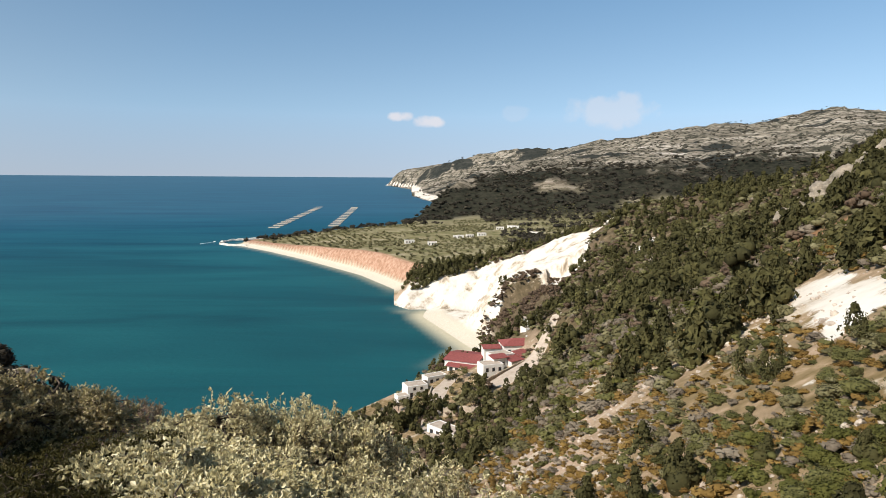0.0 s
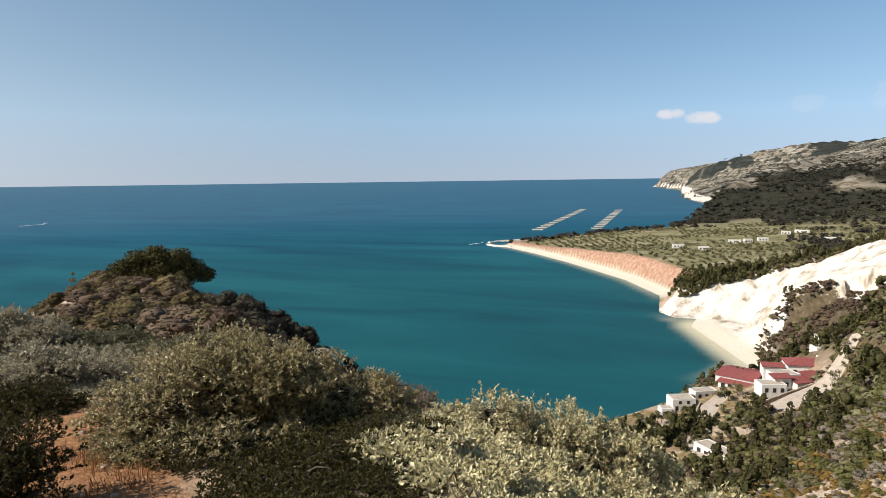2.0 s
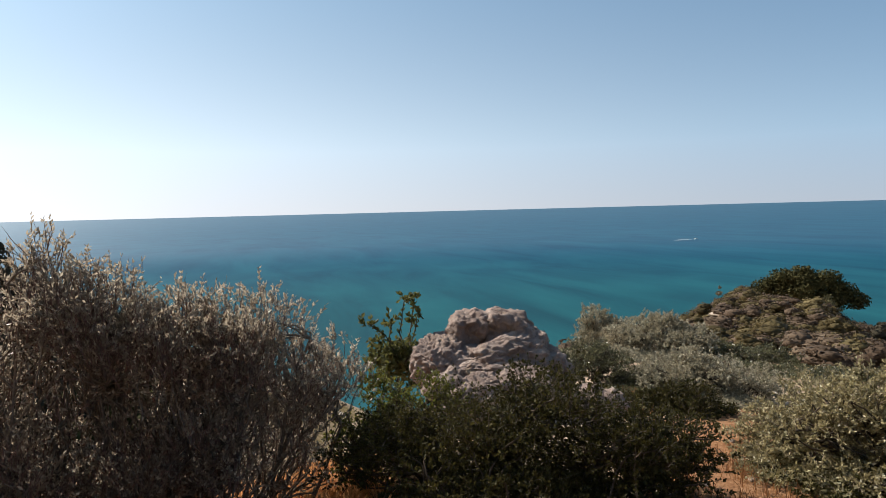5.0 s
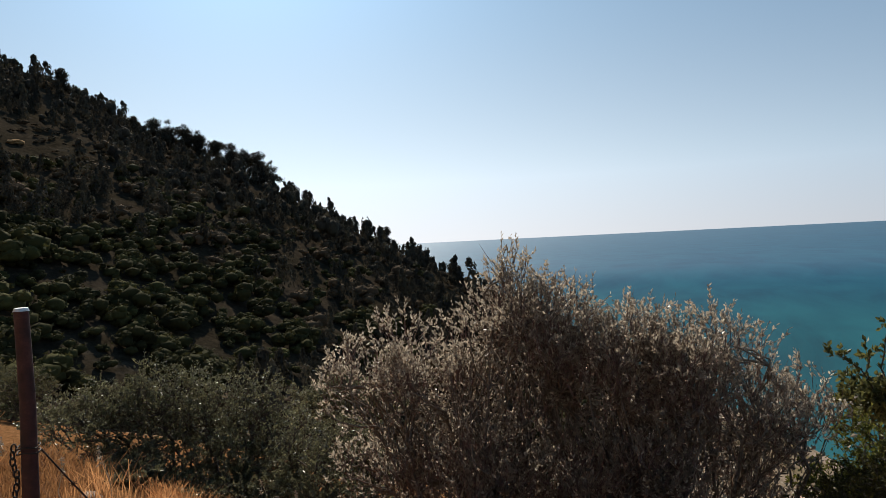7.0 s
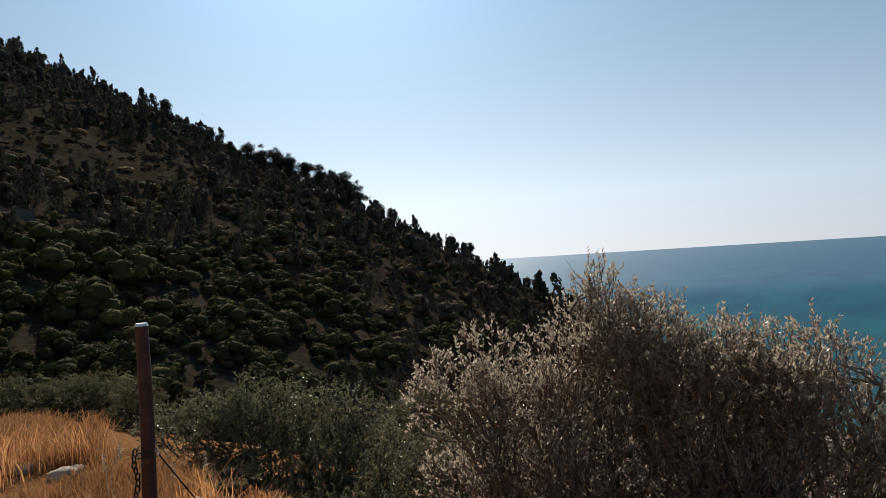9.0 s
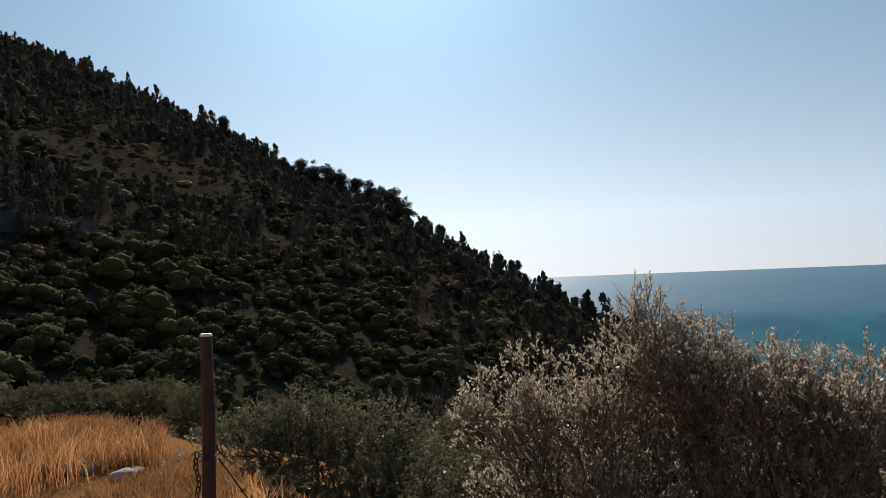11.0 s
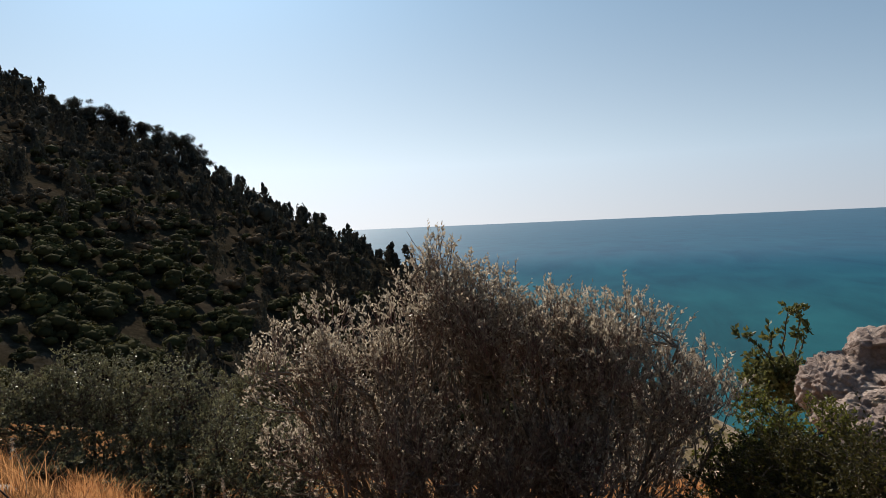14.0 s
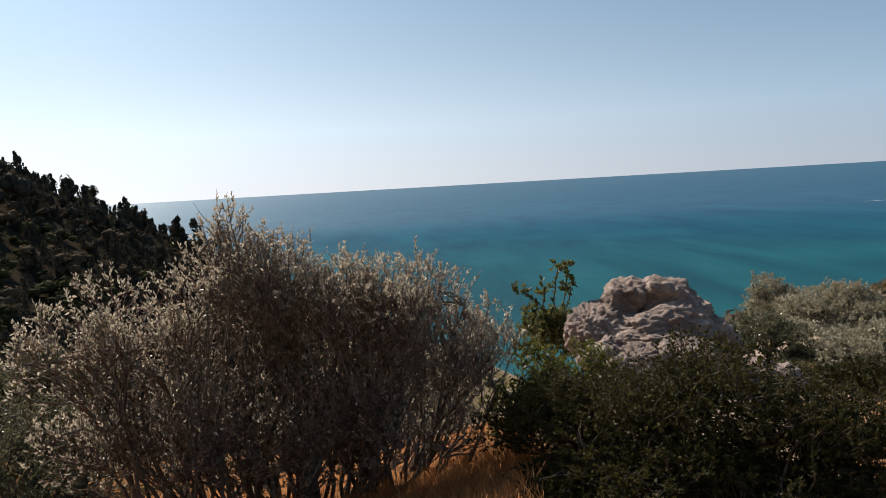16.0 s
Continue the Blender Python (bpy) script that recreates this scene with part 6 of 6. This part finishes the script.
def house(label, x, y, z, turn, w, d, h, roof="gable", rise=1.0, windows=(), roof_mat=None, over=0.45, chimney=False):
    """windows: (side, along, up, width, height); side f, b, l or r of the house's own front (-y)."""
    thing = new("house")
    thing.matrix_basis = pose(x, y, z, 0, 0, turn)
    part("wall", walls_mesh(w, d, h), thing, "white rendered wall")
    rm = roof_mesh(w, d, h - (0.06 if roof != "flat" else 0.25), roof, over if roof != "flat" else -0.36, rise)
    rm.materials.append(roof_mat or (RED_ROOF if roof != "flat" else CONCRETE))
    rf = part("roof", rm, thing, "red tiled roof" if roof != "flat" else "flat pale roof")
    if chimney:
        part("chimney", box_mesh("chimney", (w * 0.2, -0.3, h), (w * 0.2 + 0.6, 0.3, h + rise + 0.9), WHITE_WALL, 0.03), rf)
    for side_, a, u, ww, hh in windows:
        tx, ty, tr = {"f": (a, -d / 2, 0), "b": (a, d / 2, 180), "l": (-w / 2, a, -90), "r": (w / 2, a, 90)}[side_]
        win = part("door" if u < 0.2 else "window", box_mesh("frame", (-ww / 2 - 0.08, -0.06, u - 0.06), (ww / 2 + 0.08, 0.02, u + hh + 0.08), FRAME), thing)
        win.matrix_basis = pose(tx, ty, 0, 0, 0, tr)
        part("pane", box_mesh("pane", (-ww / 2, -0.075, u), (ww / 2, -0.03, u + hh), GLASS), win)
    return tagged(thing, label, "house")


row = lambda side_, n, span, u, ww, hh: [(side_, -span / 2 + span * i / (n - 1), u, ww, hh) for i in range(n)]
house("long white beach house under a wide red tiled roof", 9.0, 229.5, 5.4, -23, 12.0, 13.0, 3.6, "gable", 1.1, row("f", 5, 9, 0.9, 1.0, 1.3) + row("l", 3, 7, 0.9, 1.0, 1.2))
house("low porch with a narrow red roof before the beach house", 6.6, 222.0, 5.2, -23, 9.5, 2.4, 2.4, "shed", 0.6, row("f", 4, 6.5, 0.0, 1.1, 2.0))
house("two-storey white house with small dark windows", 15.6, 208.2, 7.2, 20, 7.0, 5.2, 5.8, "flat", 0, row("f", 3, 4.4, 0.9, 0.8, 1.1) + row("f", 3, 4.4, 3.6, 0.8, 1.1) + row("r", 2, 2.4, 3.6, 0.8, 1.1))
house("white terrace house with a red lean-to roof", 19.5, 216.5, 8.6, 30, 7.5, 5.5, 5.4, "flat", 0, row("f", 3, 4.6, 3.2, 0.9, 1.1) + row("r", 2, 2.6, 3.0, 0.8, 1.1))
house("narrow white storey with a red lean-to roof", 18.5, 211.6, 10.6, 25, 5.0, 2.6, 3.2, "shed", 0.6, row("f", 2, 2.2, 0.8, 0.8, 1.0))
house("small white house with a red roof on the street", 23.6, 213.2, 9.6, 36, 5.0, 4.0, 3.1, "shed", 0.7, [("f", 0.0, 0.0, 1.0, 2.1), ("r", 0.0, 1.0, 0.9, 1.0)])
house("small white house with a red roof on the street", 27.0, 217.6, 10.4, 36, 4.6, 4.0, 3.0, "shed", 0.7, [("f", -0.8, 0.0, 1.0, 2.1), ("f", 1.2, 1.0, 0.9, 1.0)])
house("large white house under a hipped red roof", 27.0, 228.0, 10.4, 8, 12.5, 8.0, 4.2, "hip", 1.5, row("f", 4, 8.5, 1.4, 0.9, 1.3) + row("r", 2, 4, 1.4, 0.9, 1.2), chimney=True)
house("small white house with a red roof beside the large one", 17.0, 226.5, 9.0, 8, 5.5, 5.0, 4.4, "gable", 0.8, row("f", 2, 2.4, 2.0, 0.8, 1.1))
house("white flat-roofed block above the houses", 32.0, 238.5, 12.6, 20, 5.0, 4.5, 5.2, "flat", 0, row("f", 2, 2.2, 2.6, 0.8, 1.1))
house("low white terrace building beside the beach path", -2.5, 216.5, 3.4, 32, 7.5, 4.0, 3.0, "flat", 0, row("f", 3, 4.5, 0.9, 0.9, 1.1))
house("white flat-roofed house near the water", -8.6, 208.0, 1.6, 24, 7.0, 5.2, 4.4, "flat", 0, row("f", 3, 4.4, 1.0, 0.8, 1.2) + row("f", 2, 2.4, 3.0, 0.7, 0.8))
house("small white annexe near the water", -12.5, 203.5, 1.0, 24, 4.0, 3.4, 2.8, "flat", 0, [("f", 0, 1.0, 0.8, 1.0)])
house("long low white villa with arched dark openings", 2.4, 162.5, 5.6, -46, 13.0, 4.6, 3.0, "flat", 0, row("f", 5, 9.5, 0.0, 1.1, 2.1))
for i, (fx_, fy_, fw_) in enumerate([(16, 676, 11), (-31, 616, 9), (84, 789, 14), (41, 695, 9), (-9, 577, 8), (96, 690, 12), (28, 684, 7), (66, 760, 9)]):
    house("small white farmhouse among the olive groves", fx_, fy_, ground_at(fx_, fy_) - 0.3, 15 * math.sin(i * 2.3), fw_, 5.5, 3.4, "flat", 0, row("f", 3, fw_ * 0.6, 1.0, 0.9, 1.2))
pergola = new("pergola")
pergola.matrix_basis = pose(34.5, 245, 13.5, 0, 0, 12)
part("canopy", box_mesh("canopy", (-3.5, -2, 6.3), (3.5, 2, 6.55), CONCRETE, 0.03), pergola, "flat tan canopy")
for sx in (-3.2, 3.2):
    for sy in (-1.8, 1.8):
        part("post", box_mesh("post", (sx - 0.12, sy - 0.12, -1), (sx + 0.12, sy + 0.12, 6.3), WHITE_WALL, 0.02), pergola)
tagged(pergola, "open pergola with a flat tan canopy on posts", "pergola")


def draped(name, label, pts, lift, mat, category, kind=""):
    """A paved strip laid on the ground along a line of (x, y, half width)."""
    vs, n = [], 0
    line = []
    for (ax, ay, aw), (bx, by, bw) in zip(pts, pts[1:]):
        for t in np.linspace(0, 1, 9)[:-1]:
            line.append((ax + (bx - ax) * t, ay + (by - ay) * t, aw + (bw - aw) * t))
    line.append(pts[-1])
    L = np.array(line)
    tan = np.gradient(L[:, :2], axis=0)
    tan /= np.linalg.norm(tan, axis=1, keepdims=True)
    nrm = np.stack([-tan[:, 1], tan[:, 0]], 1)
    cols = np.linspace(-1, 1, 7)
    x = L[:, 0:1] + nrm[:, 0:1] * L[:, 2:3] * cols
    y = L[:, 1:2] + nrm[:, 1:2] * L[:, 2:3] * cols
    z = height(x.ravel(), y.ravel()).reshape(x.shape)
    z = z.mean(1, keepdims=True) * 0.5 + z * 0.5 + lift
    k, c = x.shape
    top = np.stack([x, y, z], 2).reshape(-1, 3)
    i, j = np.meshgrid(np.arange(k - 1), np.arange(c - 1), indexing="ij")
    f = np.stack([i * c + j, i * c + j + 1, (i + 1) * c + j + 1, (i + 1) * c + j], -1).reshape(-1, 4)
    skirt_v, skirt_f = [], []
    for edge in (np.arange(k) * c, np.arange(k) * c + c - 1):
        o = len(top) + sum(len(s_) for s_ in skirt_v)
        skirt_v.append(top[edge] - (0, 0, lift + 0.8))
        q = np.arange(k - 1)
        skirt_f.append(np.stack([edge[q], edge[q + 1], o + q + 1, o + q], 1))
    v = np.concatenate([top] + skirt_v)
    return tagged(new(name, mesh_np(name, v, np.concatenate([f] + skirt_f), mat)), label, category, kind=kind)


draped("pavement", "sloping pale concrete forecourt beside the houses", [(16.5, 194.5, 4.2), (24, 202, 4.6), (33, 210, 4.2), (40, 220, 3.0)], 0.25, CONCRETE, "pavement", "structure")
draped("road", "pale unpaved track down to the water", [(3, 150, 2.2), (-3, 170, 2.6), (-2, 186, 3.2), (0.5, 204, 3.4), (4, 214, 2.4)], 0.2, CONCRETE, "road", "structure")


def rubble(label, pts, high, thick):
    """A dry wall along a line, its top uneven."""
    P = np.array([(ax + (bx - ax) * t, ay + (by - ay) * t) for (ax, ay), (bx, by) in zip(pts, pts[1:]) for t in np.linspace(0, 1, 14)[:-1]] + [pts[-1]], float)
    g = height(P[:, 0], P[:, 1])
    tan = np.gradient(P, axis=0)
    tan /= np.linalg.norm(tan, axis=1, keepdims=True)
    nrm = np.stack([-tan[:, 1], tan[:, 0]], 1) * thick / 2
    up = g + high * rng.uniform(0.85, 1.1, len(P))
    rows_ = [np.column_stack([P + nrm, g - 0.8]), np.column_stack([P + nrm * 0.8, up]), np.column_stack([P - nrm * 0.8, up]), np.column_stack([P - nrm, g - 0.8])]
    v = np.stack(rows_, 1).reshape(-1, 3)
    i = np.arange(len(P) - 1)[:, None] * 4
    f = np.concatenate([i + np.array([[a, a + 1, a + 5, a + 4]]) for a in range(3)])
    return tagged(new("stone_wall", mesh_np("stone_wall", v, f, STONE_WALL)), label, "wall")


rubble("dark rubble wall along the forecourt", [(13.2, 200.0), (21, 206.5), (29.5, 212.6)], 1.2, 0.5)
rubble("dark rubble wall beside the track", [(-5.6, 180), (-4.8, 194), (-3.0, 208)], 1.1, 0.5)
rubble("tan retaining wall above the villa", [(0.5, 177), (5, 175.5), (10, 172)], 2.4, 0.9)

# on the pine hill: a cut beside the hill road, an earth ledge and round bushes on the crest
HILL_CUT = plain("grey_road_cut", (0.04, 0.037, 0.033), (0.10, 0.092, 0.082), 0.95, 0.6, depth=0.08)
cut = rubble("grey rock cut above the hill road", [(-40, -93), (-47, -91.6), (-54, -90)], 2.6, 1.0)
cut.data.materials[0] = HILL_CUT
EARTH = plain("dry_grass_earth", (0.20, 0.115, 0.05), (0.42, 0.26, 0.12), 0.95, 1.2, depth=0.05, spec=0.05)
for i, (lx, ly, lr) in enumerate([(-138, -103.2, 3.2), (-142, -102.5, 2.4), (-52, -73.2, 1.4), (-103, -152, 2.2), (-97, -127.5, 1.8)]):
    ob = boulder("earth_ledge", (lx, ly, ground_at(lx, ly) + 0.15), (lr * 1.4, lr * 0.7, 0.5), 150 + i, EARTH, 4, 0.6, 0.45)
    tagged(ob, "bare tan earth ledge among dark hill scrub", "ledge", "earth ledges on the hill")
for tx, ty, th in ((-131.5, -106.5, 4.2), (-128, -108.5, 3.4), (-134.5, -105.2, 3.2)):
    tree("tree", "round dark bushy tree on the crest of the hill", (tx, ty), th, [(rng.normal(0, 0.2) * th, rng.normal(0, 0.2) * th, th * rng.uniform(0.3, 0.75), th * 0.3) for _ in range(7)], LEAF_SHADY, (0, 0), 0.3, 1200, 0.12, "round trees on the hill")

# trees among the houses
for i, (tx, ty, th) in enumerate([(4.5, 208, 4.5), (7, 212, 4), (2, 212, 3), (10.5, 203, 3.5), (-6, 196, 4.0), (-9.5, 190, 4.5), (-13, 194, 4), (-3, 188, 2.5), (3, 198, 2.5), (8, 196, 3), (12, 188, 4), (9, 181, 5), (14, 180, 4), (-15, 185, 4.5), (-8, 178, 3.5), (36, 228, 4.5), (35, 216, 5), (32, 205, 4.5), (30, 199, 4), (27, 194, 3.5), (-20, 196, 3.5)]):
    crown_ = [(rng.normal(0, 0.22) * th, rng.normal(0, 0.22) * th, th * rng.uniform(0.35, 0.85), th * rng.uniform(0.16, 0.27)) for _ in range(8)]
    tree("tree", "leafy dark tree growing among the white houses", (tx, ty), th, crown_, (LEAF_PINE, LEAF_GREEN, LEAF_OLIVE)[i % 3], (0, 0), 0.30, 700, 0.12, "trees in the hamlet")

# ---- out on the water ----
BOULDERS = plain("breakwater_stone", (0.40, 0.37, 0.33), (0.68, 0.65, 0.60), 0.9, 0.25, depth=0.3)


def mole(label, pts, wide, high):
    """A low breakwater of heaped stone, swept along a line."""
    P = np.array([(ax + (bx - ax) * t, ay + (by - ay) * t) for (ax, ay), (bx, by) in zip(pts, pts[1:]) for t in np.linspace(0, 1, 12)[:-1]] + [pts[-1]], float)
    tan = np.gradient(P, axis=0)
    tan /= np.linalg.norm(tan, axis=1, keepdims=True)
    nrm = np.stack([-tan[:, 1], tan[:, 0]], 1)
    prof = [(-1, -1.5), (-0.55, 0.5), (-0.2, 1), (0.2, 1), (0.55, 0.5), (1, -1.5)]
    v = np.stack([np.column_stack([P + nrm * wide * a * rng.uniform(0.85, 1.15, (len(P), 1)), high * b * rng.uniform(0.75, 1.2, len(P))]) for a, b in prof], 1).reshape(-1, 3)
    i = np.arange(len(P) - 1)[:, None] * 6
    f = np.concatenate([i + np.array([[a, a + 1, a + 7, a + 6]]) for a in range(5)])
    return tagged(new("breakwater", mesh_np("breakwater", v, f, BOULDERS)), label, "breakwater")


mole("curved pale stone breakwater round the small harbour", [(-197, 771), (-216, 760), (-236, 741), (-241, 722), (-236, 704)], 4.0, 2.0)
mole("short pale stone mole below the beach", [(-236, 703), (-222, 689), (-204, 686)], 4.0, 1.6)
RAFT_DECK = plain("raft_planks", (0.40, 0.33, 0.24), (0.66, 0.58, 0.47), 0.85, 0.5)
RAFT_PALE = plain("raft_floats", (0.34, 0.31, 0.27), (0.52, 0.47, 0.40), 0.6, 0.5)


def raft(x, y, turn, length, wide):
    """A mussel raft: deck frame of beams on floats."""
    thing = new("raft")
    thing.matrix_basis = pose(x, y, 0, 0, 0, turn)
    for j in range(3):
        yy = (j - 1) * wide / 2
        part("float", box_mesh("float", (-length / 2, yy - 1.0, -0.4), (length / 2, yy + 1.0, 1.0), RAFT_PALE, 0.3), thing)
    for i in range(5):
        xx = (i - 2) * length / 4.4
        part("beam", box_mesh("beam", (xx - 0.9, -wide / 2, 1.0), (xx + 0.9, wide / 2, 1.5), RAFT_DECK, 0.05), thing)
    return tagged(thing, "long mussel-farm raft of pale beams on floats", "raft", "mussel rafts in the bay")


first = raft(-238, 934, 6, 15, 6)
rows_a = [((-238 + (-55.0) * t), 934 + 640 * t) for t in (0.06, 0.12, 0.18, 0.25, 0.32, 0.40, 0.48, 0.56, 0.65, 0.74, 0.82, 0.91, 1.0)]
rows_b = [((-161 + (-46.0) * t), 974 + 584 * t) for t in (0.0, 0.07, 0.14, 0.21, 0.29, 0.37, 0.46, 0.55, 0.64, 0.73, 0.82, 0.91, 1.0)]
for i, (rx, ry) in enumerate(rows_a + rows_b):
    copy_thing(first, pose(rx, ry, 0, 0, 0, 6 + 5 * math.sin(i * 1.9)))

FOAM = plain("wake_foam", (0.55, 0.62, 0.63), (0.85, 0.88, 0.88), 0.6, 0.2)
HULL = plain("white_hull", (0.74, 0.74, 0.73), (0.85, 0.85, 0.84), 0.35, 2)


def motor_boat(x, y, turn, size, wake):
    thing = new("motor_boat")
    thing.matrix_basis = pose(x, y, 0, 0, 0, turn)
    bm = bmesh.new()
    prof = [(-0.5, 0.16, 0.0), (-0.2, 0.19, 0.0), (0.15, 0.17, 0.03), (0.38, 0.09, 0.07), (0.5, 0.005, 0.10)]
    rings = [[bm.verts.new((a * size, s_ * b * size, zz)) for s_, zz in ((-0.55, -0.2), (-1, size * (0.13 + c)), (1, size * (0.13 + c)), (0.55, -0.2))] for a, b, c in prof]
    for p, q in zip(rings, rings[1:]):
        for i in range(4):
            bm.faces.new((p[i], p[(i + 1) % 4], q[(i + 1) % 4], q[i]))
    bm.faces.new(rings[0])
    bmesh.ops.recalc_face_normals(bm, faces=bm.faces)
    me = bpy.data.meshes.new("hull")
    bm.to_mesh(me)
    bm.free()
    me.materials.append(HULL)
    part("hull", me, thing)
    part("cabin", box_mesh("cabin", (-0.12 * size, -0.11 * size, 0.12 * size), (0.16 * size, 0.11 * size, 0.26 * size), HULL, 0.02 * size), thing)
    tagged(thing, "small white motor boat under way on the open sea", "boat")
    t = np.linspace(0, 1, 30)
    half = size * (0.12 + 0.28 * t) * rng.uniform(0.7, 1.2, 30)
    v = np.concatenate([np.stack([-t * wake - size * 0.4, half, np.full(30, 0.06)], 1), np.stack([-t * wake - size * 0.4, -half, np.full(30, 0.06)], 1)])
    q = np.arange(29)
    w = new("boat_wake", mesh_np("boat_wake", v, np.stack([q, q + 1, q + 31, q + 30], 1)[:, ::-1], FOAM))
    w.matrix_basis = pose(x, y, 0, 0, 0, turn)
    tagged(w, "white foam wake trailing behind the boat", "wake")
    return thing


motor_boat(-1190, 882, 96, 9.0, 52)
motor_boat(-251, 726, 70, 4.0, 22)
